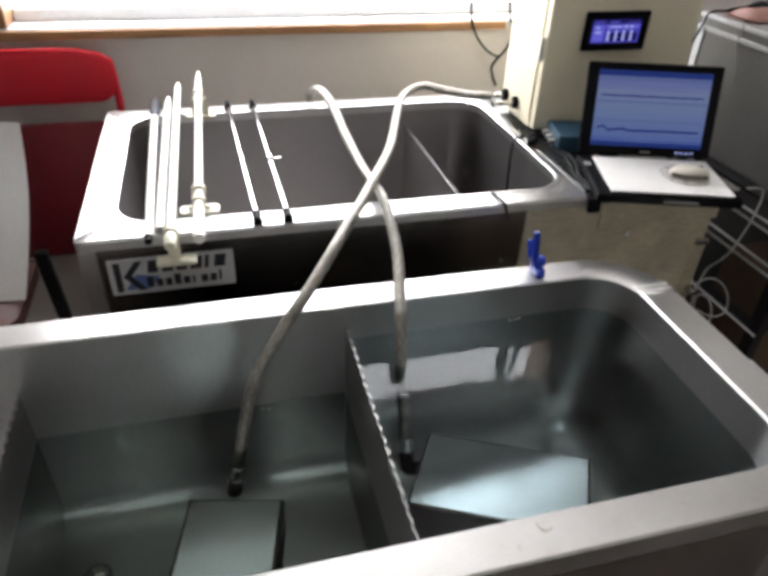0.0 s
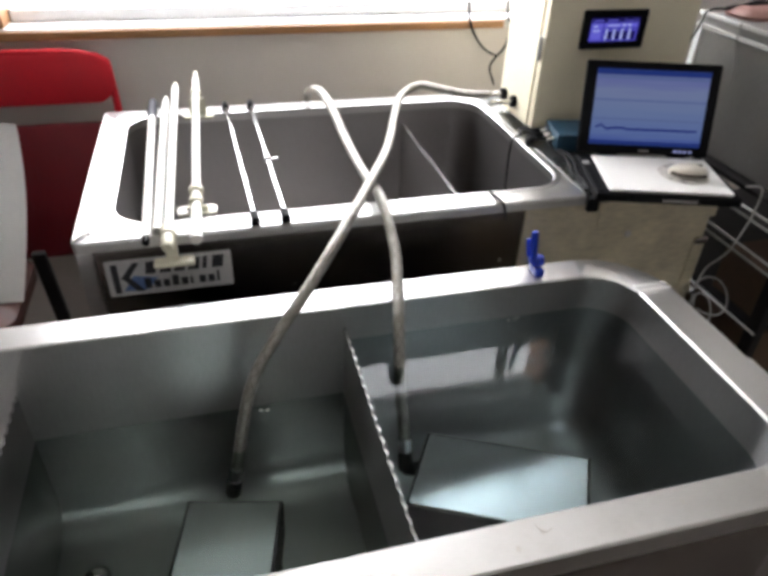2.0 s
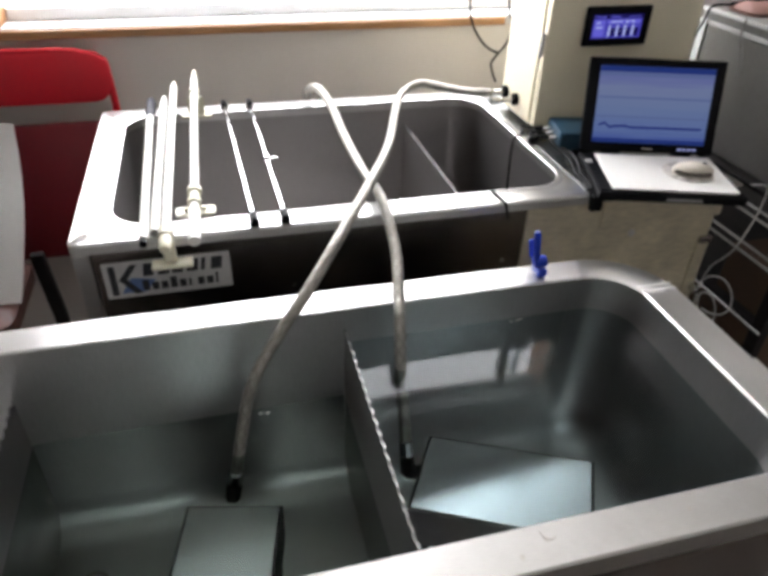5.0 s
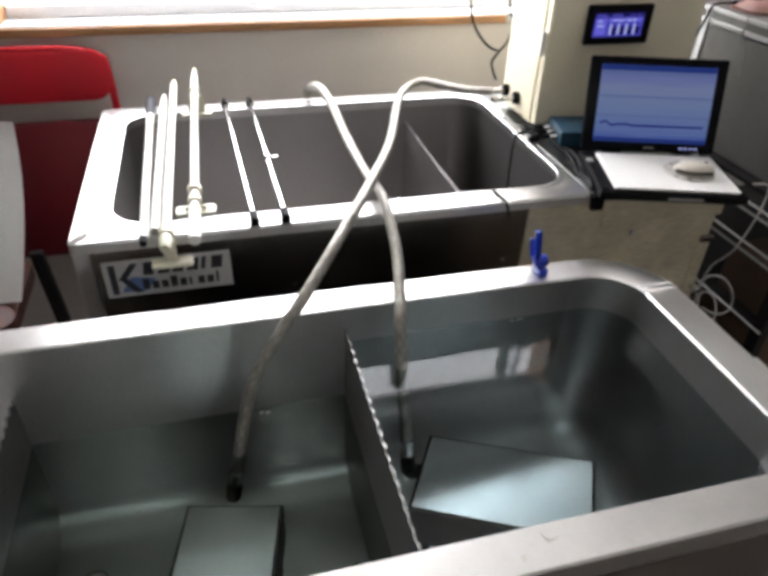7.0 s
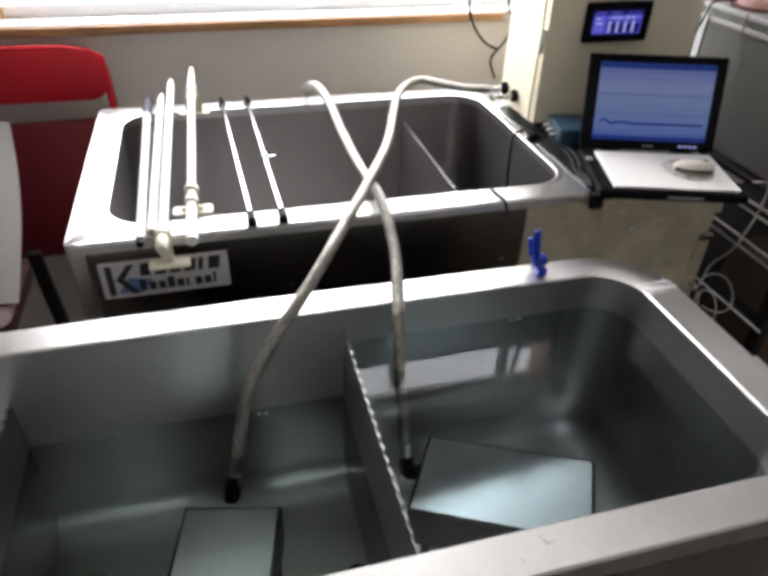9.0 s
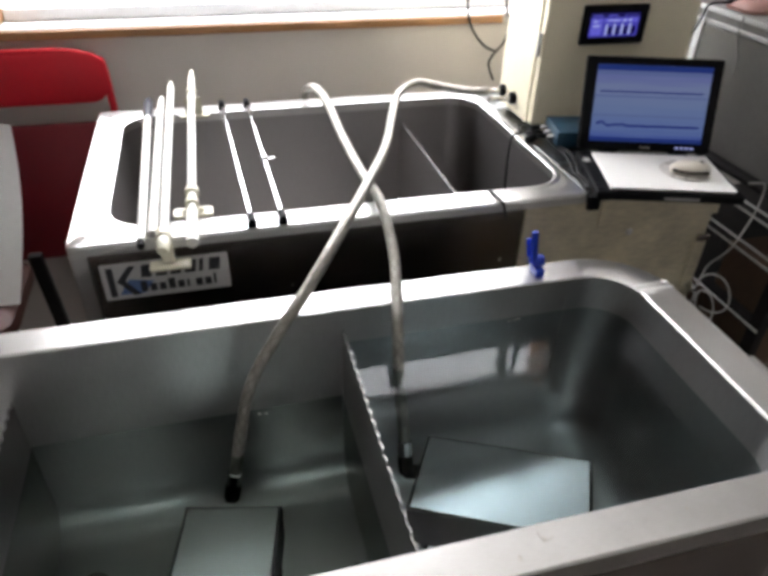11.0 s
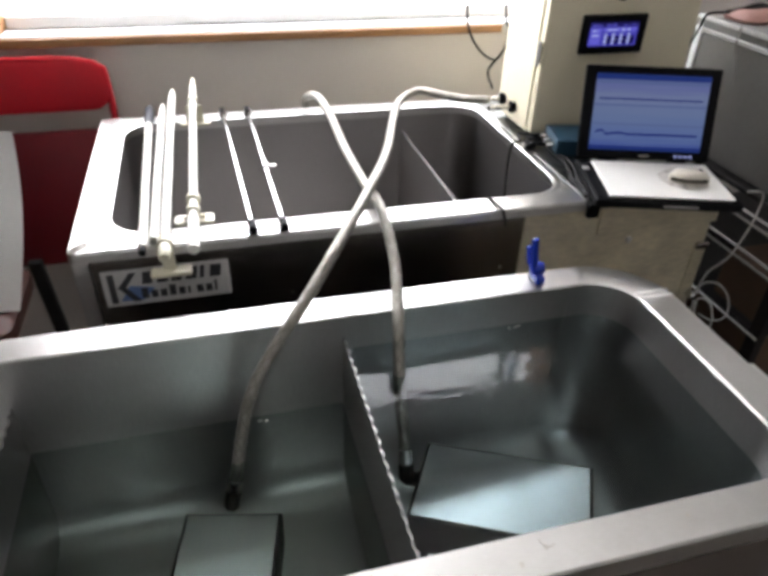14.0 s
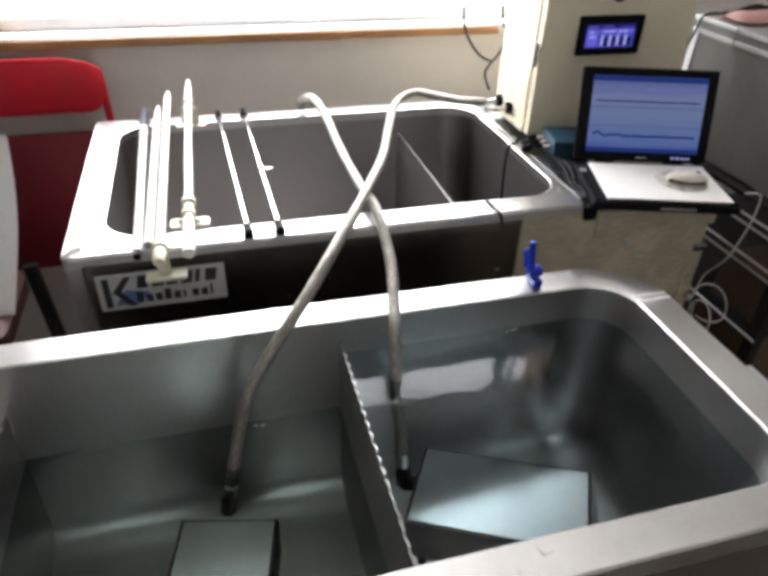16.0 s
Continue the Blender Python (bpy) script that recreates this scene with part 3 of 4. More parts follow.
mid = ra.lerp(rb, 0.42)
part("clip", turned([(0.0055, -0.008), (0.009, -0.005), (0.009, 0.005), (0.0055, 0.008)], Matrix.Translation(mid) @ pose(0, 0, 0, 90)), CHROME, tr2, "small chrome clip", smooth=True)
part("clip", rod(mid, mid + Vector((0.022, -0.016, 0.008)), 0.0028, 8), CHROME, tr2, "clip lever")

# bare pipes on the left
t, a, b = pipe_thing("foam_tube", (0.127, -0.025, ZR + 0.010), (0.118, 0.690, ZR + 0.012), 0, PVC, "white tube with a grey pointed end lying across the tank", "tube")
d = (b - a).normalized()
part("tube", tube(bm_new(), [a, b - d * 0.13, b - d * 0.10, b - d * 0.09], 0, 16, True, [0.0085, 0.0085, 0.006, 0.003]), PVC, t, smooth=True)
part("tip", tube(bm_new(), [b - d * 0.125, b - d * 0.08, b - d * 0.02, b + d * 0.012], 0, 14, True, [0.0095, 0.0120, 0.0115, 0.004]), DARKGREY, t, "dark grey tapered tip", smooth=True)
part("end_cap", tube(bm_new(), [a - d * 0.016, a - d * 0.0005], 0.0065, 12), BLACK, t, "dark end cap", smooth=True)
t, a, b = pipe_thing("plastic_pipe", (0.146, -0.008, ZR + 0.0115), (0.151, 0.700, ZR + 0.014), 0, PVC, "white hollow plastic pipe lying across the tank")
d = (b - a).normalized()
part("pipe", tube(bm_new(), [a, a + d * 0.0005, b - d * 0.05, b], 0, 16, True, [0.0098, 0.0098, 0.0098, 0.005]), PVC, t, smooth=True)
# the end is closed; a grey disc paints the shade inside the bore
part("bore", tube(bm_new(), [a - d * 0.0008, a - d * 0.0003], 0.0068, 14), GREY, t, "grey disc for the bore's dark inside")


def saddle(parent, c, d):
    """A pipe saddle on a flat foot: collar, web and base."""
    cm = Matrix.Translation(c) @ d.to_track_quat("Z", "Y").to_matrix().to_4x4()
    part("collar", turned([(0.009, -0.008), (0.012, -0.008), (0.0125, -0.006), (0.0125, 0.006), (0.012, 0.008), (0.009, 0.008)], cm, 22), PVC_OLD, parent, "yellowed collar", smooth=True)
    z0 = ZR
    part("web", prism([(-0.020, -0.004), (0.020, -0.004), (0.012, 0.004), (-0.012, 0.004)], 0, max(0.006, c.z - 0.012 - z0 - 0.006), Matrix.Translation((c.x, c.y, z0 + 0.0065))), PVC_OLD, parent, "yellowed web")
    part("base", prism(rr(c.x - 0.036, c.x + 0.036, c.y - 0.016, c.y + 0.016, 0.008, 4), z0, z0 + 0.006), PVC_OLD, parent, "yellowed flat foot")


t, a, b = pipe_thing("saddle_pipe", (0.211, -0.052, ZR + 0.013), (0.233, 0.722, ZR + 0.070), 0, PVC, "white plastic pipe on yellowed saddle feet")
d = (b - a).normalized()
part("pipe", tube(bm_new(), [a, a + d * 0.10, a + d * 0.105, b - d * 0.05], 0, 18, True, [0.0105, 0.0105, 0.0085, 0.0082]), PVC, t, smooth=True)
part("nozzle", tube(bm_new(), [b - d * 0.049, b - d * 0.03, b], 0, 14, True, [0.0062, 0.0058, 0.0052]), PVC_OLD, t, "narrow end piece", smooth=True)
for s in (0.075, 0.585):
    c = a.lerp(b, (s + 0.052) / 0.774)
    saddle(t, c, d)
part("collar", turned([(0.010, -0.008), (0.0135, -0.006), (0.0135, 0.006), (0.010, 0.008)], Matrix.Translation(a.lerp(b, 0.215)) @ d.to_track_quat("Z", "Y").to_matrix().to_4x4()), PVC_OLD, t, "yellowed collar", smooth=True)
t, a, b = pipe_thing("saddle_pipe", (0.164, -0.070, ZR + 0.016), (0.179, 0.712, ZR + 0.046), 0, PVC, "white plastic pipe with a yellowed clamp overhanging the rim")
d = (b - a).normalized()
part("pipe", tube(bm_new(), [a + d * 0.02, b - d * 0.03], 0.0085, 18), PVC, t, smooth=True)
part("nozzle", tube(bm_new(), [b - d * 0.029, b - d * 0.02, b], 0, 14, True, [0.0068, 0.0058, 0.0052]), PVC_OLD, t, "narrow end piece", smooth=True)
part("end_cap", tube(bm_new(), [a - d * 0.006, a, a + d * 0.02, a + d * 0.030], 0, 18, True, [0.008, 0.0105, 0.0115, 0.0105]), PVC_OLD, t, "yellowed end cap", smooth=True)
c = a + d * 0.045
part("collar", turned([(0.009, -0.012), (0.0132, -0.010), (0.0132, 0.010), (0.009, 0.012)], Matrix.Translation(c) @ d.to_track_quat("Z", "Y").to_matrix().to_4x4()), PVC_OLD, t, "yellowed collar", smooth=True)
part("web", box(c.x - 0.010, c.x + 0.012, c.y - 0.010, c.y - 0.002, c.z - 0.050, c.z - 0.010, 0.003), PVC_OLD, t, "yellowed web")
part("base", box(c.x - 0.032, c.x + 0.038, c.y - 0.022, c.y + 0.006, c.z - 0.060, c.z - 0.0505, 0.004), PVC_OLD, t, "yellowed flat foot")

# ---- braided hoses ----


def hose(name, pts, label, end):
    t = thing(name, *pts[0], label, "hose", "braided transducer hoses")
    path = curve(pts, 10)
    part("hose", tube(bm_new(), path, 0.0098, 14), BRAID, t, "braided steel-grey hose", smooth=True)
    # wire strands wound both ways round the hose
    fine, bm = curve(pts, 26), bm_new()
    u, run = (fine[1] - fine[0]).orthogonal().normalized(), 0.0
    spine = []
    for i, q in enumerate(fine):
        tg = (fine[min(i + 1, len(fine) - 1)] - fine[max(i - 1, 0)]).normalized()
        u = (u - tg * u.dot(tg)).normalized()
        run += (q - fine[max(i - 1, 0)]).length
        spine.append((q, u.copy(), tg.cross(u), run))
    for k in range(4):
        for way in (-1, 1):
            ang = [2 * math.pi * k / 4 + way * 2 * math.pi * s_ / 0.10 for *_, s_ in spine]
            tube(bm, [q + 0.0097 * (math.cos(a_) * p_ + math.sin(a_) * w_) for (q, p_, w_, _), a_ in zip(spine, ang)], 0.0008, 4)
    tagged(part("braid", bm, STRAND, t, "darker braided wire strands"), kind="stuff")
    d = (path[-1] - path[-2]).normalized()
    e = path[-1]
    part("ferrule", tube(bm_new(), [e - d * 0.012, e - d * 0.010, e + d * 0.014, e + d * 0.016], 0, 16, True, [0.010, 0.0125, 0.0125, 0.010]), CHROME, t, "bright hose ferrule", smooth=True)
    part("gland", tube(bm_new(), [e + d * 0.0165, e + d * 0.020, e + d * end, e + d * (end + 0.003)], 0, 6, True, [0.0115, 0.0135, 0.0135, 0.011]), BLACK, t, "black hexagonal cable gland")
    return t


hose("braided_hose", [(0.967, 0.496, 0.899), (0.955, 0.496, 0.900), (0.912, 0.520, 0.897), (0.860, 0.563, 0.898), (0.809, 0.595, 0.900), (0.745, 0.55, 0.890), (0.685, 0.40, 0.888), (0.625, 0.23, 0.889), (0.535, 0.035, 0.897),
                      (0.445, -0.115, 0.875), (0.375, -0.199, 0.832), (0.344, -0.226, 0.808), (0.316, -0.246, 0.779), (0.290, -0.258, 0.744), (0.270, -0.266, 0.703), (0.257, -0.271, 0.656), (0.246, -0.276, 0.606), (0.236, -0.279, 0.556), (0.230, -0.281, 0.528)],
     "braided hose crossing the tanks down into the water", 0.052)
h2 = hose("braided_hose", [(0.512, 0.640, 0.860), (0.515, 0.635, 0.885), (0.535, 0.58, 0.905), (0.548, 0.47, 0.893), (0.548, 0.33, 0.878), (0.553, 0.15, 0.867), (0.556, 0.02, 0.872), (0.553, -0.09, 0.835),
                      (0.537, -0.18, 0.800), (0.524, -0.235, 0.775), (0.520, -0.262, 0.72), (0.521, -0.278, 0.655), (0.524, -0.295, 0.60), (0.523, -0.314, 0.562)],
     "braided hose arching from the rim into the full chamber", 0.046)
part("elbow", tube(bm_new(), curve([(0.524, -0.325, 0.515), (0.532, -0.318, 0.497), (0.546, -0.308, 0.482), (0.560, -0.302, 0.474)], 5), 0.0125, 10), BLACK, h2, "black gland elbow", smooth=True)

# ---- clamp on the near tank's far rim ----
cl = thing("spring_clamp", 0.812, -0.155, AZ, "blue plastic spring clamp on the tank rim", "clamp")
part("jaw", box(0.803, 0.821, -0.172, -0.138, AZ + 0.0005, AZ + 0.019, 0.005, 3), BLUE, cl)
part("jaw", turned([(0.004, -0.014), (0.011, -0.011), (0.011, 0.011), (0.004, 0.014)], Matrix.Translation((0.812, -0.150, AZ + 0.026)) @ pose(0, 0, 0, 0, 90)), BLUE, cl, smooth=True)
part("handle", box(-0.006, 0.006, -0.004, 0.004, 0.0, 0.066, 0.003, 3, Matrix.Translation((0.804, -0.153, AZ + 0.030)) @ pose(0, 0, 0, 4, -9)), BLUE, cl)
part("handle", box(-0.005, 0.005, -0.003, 0.003, 0.0, 0.036, 0.002, 3, Matrix.Translation((0.806, -0.132, AZ + 0.024)) @ pose(0, 0, 0, -14, -4)), BLUE, cl)

# ---- control cabinet ----
CX0, CX1, CY0, CY1, CZ0, CZ1 = 1.016, 1.412, 0.336, 0.530, 0.862, 1.25
cc = thing("control_cabinet", 1.21, 0.43, BZ, "cream painted steel control cabinet standing on the tank's worktop", "cabinet")
part("body", box(CX0, CX1, CY0 + 0.024, CY1, CZ0, CZ1, 0.004), CREAM, cc)
part("door", box(CX0 + 0.003, CX1 - 0.002, CY0, CY0 + 0.0215, CZ0 + 0.002, CZ1 - 0.002, 0.004), CREAM, cc, "cream hinged door")
part("door_gasket", box(CX0 + 0.006, CX1 - 0.006, CY0 + 0.0217, CY0 + 0.0238, CZ0 + 0.005, CZ1 - 0.005, 0), BLACK, cc, "dark gasket behind the door")
hg = part("hinge", box(CX0 - 0.004, CX0 - 0.0005, CY0 + 0.002, CY0 + 0.016, 1.030, 1.080, 0.001), RAIL, cc, "grey metal hinge")
part("hinge_pin", tube(bm_new(), [(CX0 - 0.007, CY0 + 0.003, 1.028), (CX0 - 0.007, CY0 + 0.003, 1.082)], 0.0042, 10), RAIL, hg, smooth=True)
for fx in (CX0 + 0.03, CX1 - 0.10):
    for fy in (CY0 + 0.03, CY1 - 0.04):
        part("foot", turned([(0.016, 0), (0.018, 0.004), (0.015, CZ0 - BZ + 0.0003)], Matrix.Translation((fx, fy, BZ - 0.0008)), 14), BLACK, cc, "black rubber foot")
pn = part("touch_panel", box(1.104, 1.268, CY0 - 0.012, CY0 - 0.0005, 1.052, 1.138, 0.004), BLACK, cc, "black framed touch panel lit blue")


def lit(u0, u1, v0, v1, depth, material, name, label):
    """A lit field on the touch panel, in millimetres from the panel's lower left corner."""
    part(name, box(1.104 + u0 / 1000, 1.104 + u1 / 1000, CY0 - depth - 0.0008, CY0 - depth, 1.052 + v0 / 1000, 1.052 + v1 / 1000, 0), material, pn, label)


lit(17, 141, 18, 69, 0.0123, PANEL_BLUE, "display", "glowing blue display")
lit(17, 141, 60, 69, 0.0133, PANEL_DARK, "header_band", "dark header band")
for u0, u1, v0, v1 in ((20, 46, 62, 66), (58, 84, 62, 66), (100, 136, 62, 66), (20, 46, 22, 58), (52, 136, 49, 58)):
    lit(u0, u1, v0, v1, 0.0133, PANEL_MID, "field", "paler lit field")
for u0, u1, v0, v1 in ((56, 62, 22, 46), (76, 82, 22, 46), (96, 102, 22, 46), (116, 122, 22, 46), (24, 34, 50, 54), (24, 40, 40, 44), (60, 90, 52, 55), (98, 106, 51, 56), (112, 120, 51, 56)):
    lit(u0, u1, v0, v1, 0.0143, PANEL_WHITE, "bar", "pale lit bar")
for u0 in (63, 83, 103, 123):
    lit(u0, u0 + 11, 22, 40, 0.0143, PANEL_DARK, "bar", "dark bar")
part("knob", turned([(0.014, 0), (0.014, 0.012), (0.010, 0.016)], Matrix.Translation((1.190, CY0 - 0.0005, 1.180)) @ pose(0, 0, 0, 90), 16), BROWN, cc, "brown round knob", smooth=True)
# glands and pipe stubs on the side wall
for gx, gy in ((0.966, 0.497), (0.948, 0.435)):
    gl_ = part("cable_gland", tube(bm_new(), [(CX0 - 0.0005, gy, 0.900), (CX0 - 0.004, gy, 0.900), (CX0 - 0.011, gy, 0.900), (CX0 - 0.014, gy, 0.900)], 0, 16, True, [0.0145, 0.0155, 0.0150, 0.010]), BLACK, cc, "black round cable gland", smooth=True)
    part("stub", tube(bm_new(), [(CX0 - 0.0145, gy, 0.900), (gx, gy, 0.899)], 0.0062, 12), CHROME, gl_, "chrome pipe stub", smooth=True)
    part("collar", tube(bm_new(), [(gx - 0.001, gy, 0.899), (gx + 0.012, gy, 0.899)], 0.0085, 6), CHROME, gl_, "hexagonal collar")

# ---- laptop ----
LA = -17.0
lp = thing("laptop", 0.990, -0.030, BZ + 0.0005, "open black laptop showing blue waveforms, keyboard covered by paper", "laptop", rz=LA)
LW, LD = 0.294, 0.207
part("base", box(0, LW, 0, LD, 0.0, 0.018, 0.004, 3), BLACK, lp, "black laptop base", True)
lid = Matrix.Translation((0, LD - 0.004, 0.018)) @ pose(0, 0, 0, -18)
ld = part("lid", box(0, LW, -0.004, 0.008, 0.004, 0.202, 0.005, 3, lid), BLACK, lp, "black screen lid", True)
part("display", box(0.024, LW - 0.024, -0.0050, -0.0043, 0.024, 0.185, 0, m=lid), SCREEN, ld, "glowing blue display", True)
part("title_bar", box(0.024, LW - 0.024, -0.0057, -0.0052, 0.173, 0.1848, 0, m=lid), SCREEN_BAR, ld, "darker blue title bar", True)
for z0, z1 in ((0.165, 0.172), (0.118, 0.122), (0.078, 0.081)):
    part("grid_band", box(0.025, LW - 0.025, -0.0057, -0.0052, z0, z1, 0, m=lid), SCREEN_BAND, ld, "pale band", True)


def trace(z, amp, w, seed):
    rng = random.Random(seed)
    up, lo = [], []
    for i in range(60):
        x = 0.034 + (LW - 0.07) * i / 59
        y = z + amp * (rng.random() - 0.5) + (0.006 * math.exp(-(i - 3) ** 2 / 3) - 0.003 * math.exp(-(i - 7) ** 2 / 6) if seed == 2 else 0) - 0.0004 * (i > 16) * 5 * (seed == 2)
        up.append((x, -0.0066, y + w))
        lo.append((x, -0.0066, y - w))
    bm = bm_new()
    loft(bm, [lo, up], closed=False)
    bmesh.ops.solidify(bm, geom=bm.faces[:], thickness=0.0003)
    bm.transform(lid)
    return bm


tr_low = part("trace", trace(0.061, 0.0012, 0.0021, 2), TRACE, ld, "dark blue waveform", True)
tr_high = part("trace", trace(0.132, 0.0010, 0.0015, 3), TRACE, ld, "dark blue waveform", True)
part("task_bar", box(0.024, LW - 0.024, -0.0057, -0.0052, 0.0242, 0.033, 0, m=lid), SCREEN_BAR, ld, "darker blue task bar", True)
# grey strip paints the highlight along the laptop's front lip
part("lip_highlight", box(0.135, 0.205, -0.0012, 0.0006, 0.005, 0.011, 0.0004), GREY, lp, "grey strip for the front lip's highlight", True)
part("maker_mark", box(0.137, 0.160, -0.0050, -0.0043, 0.0105, 0.0145, 0, m=lid), GREY, ld, "small grey mark on the bezel", True)
for hx in (0.05, LW - 0.09):
    part("hinge", rod((hx, LD - 0.004, 0.019), (hx + 0.04, LD - 0.004, 0.019), 0.006, 10), BLACK, lp, "black hinge", True)
for i in range(4):
    part("indicator", box(0.215 + i * 0.011, 0.222 + i * 0.011, -0.0052, -0.0043, 0.012, 0.016, 0, m=lid), PANEL_WHITE, ld, "small lit indicator", True)
for i in range(9):
    part("key", box(0.004, 0.018, 0.010 + i * 0.019, 0.026 + i * 0.019, 0.0182, 0.021, 0.001), GREY if i == 7 else BLACK, lp, "", True)
pp = thing("paper_sheet", 1.020, -0.032, BZ + 0.0188, "stack of white paper covering the laptop keyboard", "paper", rz=LA)
part("sheet", box(0.000, 0.246, 0.004, 0.178, 0.0012, 0.0052, 0.001), PAPER, pp, "", True)
part("sheet", box(0.003, 0.249, 0.002, 0.175, 0.0055, 0.0068, 0.0004), PAPER, pp, "", True)
mp = thing("mouse_pad", 1.213, 0.004, BZ + 0.0262, "round translucent mouse pad on the paper", "mouse pad", rz=LA)
part("pad", turned([(0.050, 0), (0.052, 0.001), (0.050, 0.0022)], n=30), PAD, mp, "", True)
mo = thing("computer_mouse", 1.213, -0.008, BZ + 0.0286, "beige computer mouse with its side shading as a strip", "mouse", rz=-28)
loops = []
for z, s in ((0, 1.0), (0.010, 1.04), (0.018, 0.98), (0.026, 0.80), (0.031, 0.5), (0.033, 0.18)):
    loops.append([(0.040 * s * math.cos(a) * (1 if math.cos(a) > 0 else 0.95), 0.022 * s * math.sin(a), z * 0.78 * (1 + 0.06 * math.cos(a))) for a in [2 * math.pi * k / 24 for k in range(24)]])
part("shell", loft(bm_new(), loops, True, True), MOUSE, mo, "", True, True)
# dark strip added for the shading and gap along the mouse's side
part("side_shade", tube(bm_new(), curve([(-0.034, -0.012, 0.007), (-0.016, -0.0222, 0.008), (0.010, -0.0222, 0.009), (0.034, -0.012, 0.008)], 5), 0.0040, 6), BROWN_DARK, mo, "dark strip for the side's shading and gap", True)
part("wheel", turned([(0.005, -0.003), (0.007, 0), (0.005, 0.003)], pose(0.018, 0, 0.0215, 90)), BLACK, mo, "", True)

solid("rubber_wedge", box(0.990, 1.016, -0.016, -0.0012, 0.816, 0.8495, 0.004), BLACK, "black rubber wedge under the laptop's corner", "wedge")
# ---- blue instrument beside the laptop ----
ins = thing("signal_box", 1.068, 0.262, BZ, "small blue painted instrument box with sockets and leads", "instrument", rz=-12)
part("case", box(-0.03, 0.060, -0.050, 0.055, 0.0, 0.042, 0.004), BLUE_CASE, ins, "", True)
for i in range(3):
    part("socket", turned([(0.006, 0), (0.006, 0.012), (0.004, 0.020)], pose(-0.0305, -0.030 + 0.028 * i, 0.024, 0, -90), 12), CHROME, ins, "bright socket", True, True)
    part("plug", turned([(0.0045, 0), (0.0055, 0.006), (0.0045, 0.02)], pose(-0.05, -0.030 + 0.028 * i, 0.024, 0, -90), 10), BLACK, ins, "black plug", True, True)


def cable(name, pts, r, material, label, group=""):
    t = solid(name, tube(bm_new(), curve(pts, 8), r, 8), material, label, "cable", "", True, group)
    return t


cable("black_cable", [(1.035, 0.30, 0.872), (1.015, 0.335, 0.862), (1.0, 0.36, 0.857), (0.988, 0.322, 0.8545), (0.968, 0.318, 0.850), (0.956, 0.305, 0.825), (0.953, 0.298, 0.78), (0.953, 0.292, 0.72), (0.953, 0.285, 0.60)], 0.0030, CABLE_BLACK,
      "thin black cable dropping into the empty tank")
cable("black_cable", [(1.045, 0.27, 0.873), (1.015, 0.296, 0.858), (1.002, 0.318, 0.8545), (1.03, 0.325, 0.8545), (1.06, 0.328, 0.8545)], 0.004, CABLE_BLACK, "black lead beside the cabinet foot")
cable("black_cable", [(0.812, -0.0045, 0.815), (0.806, -0.006, 0.838), (0.800, -0.006, 0.853), (0.797, 0.02, 0.854), (0.795, 0.05, 0.852)], 0.0028, CABLE_BLACK, "thin black cable over the tank's front rim")
cable("black_cable", [(1.020, 0.838, 1.30), (1.027, 0.838, 1.06), (1.040, 0.838, 0.994), (1.060, 0.838, 0.958), (1.084, 0.838, 0.930), (1.108, 0.838, 0.912), (1.130, 0.838, 0.904)], 0.0036, CABLE_BLACK, "black cable hanging in a loop below the window")
cable("black_cable", [(1.136, 0.836, 1.30), (1.150, 0.836, 1.046), (1.167, 0.836, 0.991), (1.160, 0.836, 0.934), (1.132, 0.834, 0.900), (1.115, 0.834, 0.874), (1.120, 0.834, 0.848), (1.136, 0.834, 0.815)], 0.0036, CABLE_BLACK, "black cable hanging down the wall below the window")

for k, (dx, dy) in enumerate(((0.010, 0.0), (0.020, -0.006))):
    cable("black_cable", [(1.026 + dx, 0.275 + dy, 0.870), (1.018 + dx, 0.240 + dy, 0.858), (1.022 + dx, 0.185 + dy, 0.8545 + 0.004 * k), (1.012 + dx, 0.138 + dy, 0.8545 + 0.004 * k), (0.994 + dx, 0.09 + dy, 0.8545), (0.990 + dx, 0.05 + dy, 0.8545),
                          (0.988 + dx * 0.4, 0.012, 0.8545)], 0.0034, CABLE_BLACK, "black signal lead lying along the laptop's edge", "signal leads")
pg = thing("cable_plug", 0.996, 0.278, BZ, "black plug with brass collars lying by the cabinet foot", "plug")
part("body", tube(bm_new(), [(0.978, 0.268, 0.8575), (0.982, 0.270, 0.8580), (1.006, 0.284, 0.8585), (1.012, 0.287, 0.8585)], 0, 10, True, [0.005, 0.0085, 0.0085, 0.005]), BLACK, pg, "black plug body", smooth=True)
for bx_, by_ in ((1.018, 0.290), (1.030, 0.297)):
    part("collar", tube(bm_new(), [(bx_, by_, 0.860), (bx_ + 0.007, by_ + 0.003, 0.861)], 0.0062, 10), BRASS, pg, "brass collar", smooth=True)

# ---- red folding chair leaning folded against the wall ----
ch = thing("folding_chair", -0.17, 0.72, 0.0, "folded red folding chair leaning against the wall", "chair")
lean = Matrix.Translation((-0.182, 0.70, -0.002)) @ pose(0, 0, 0, -7)


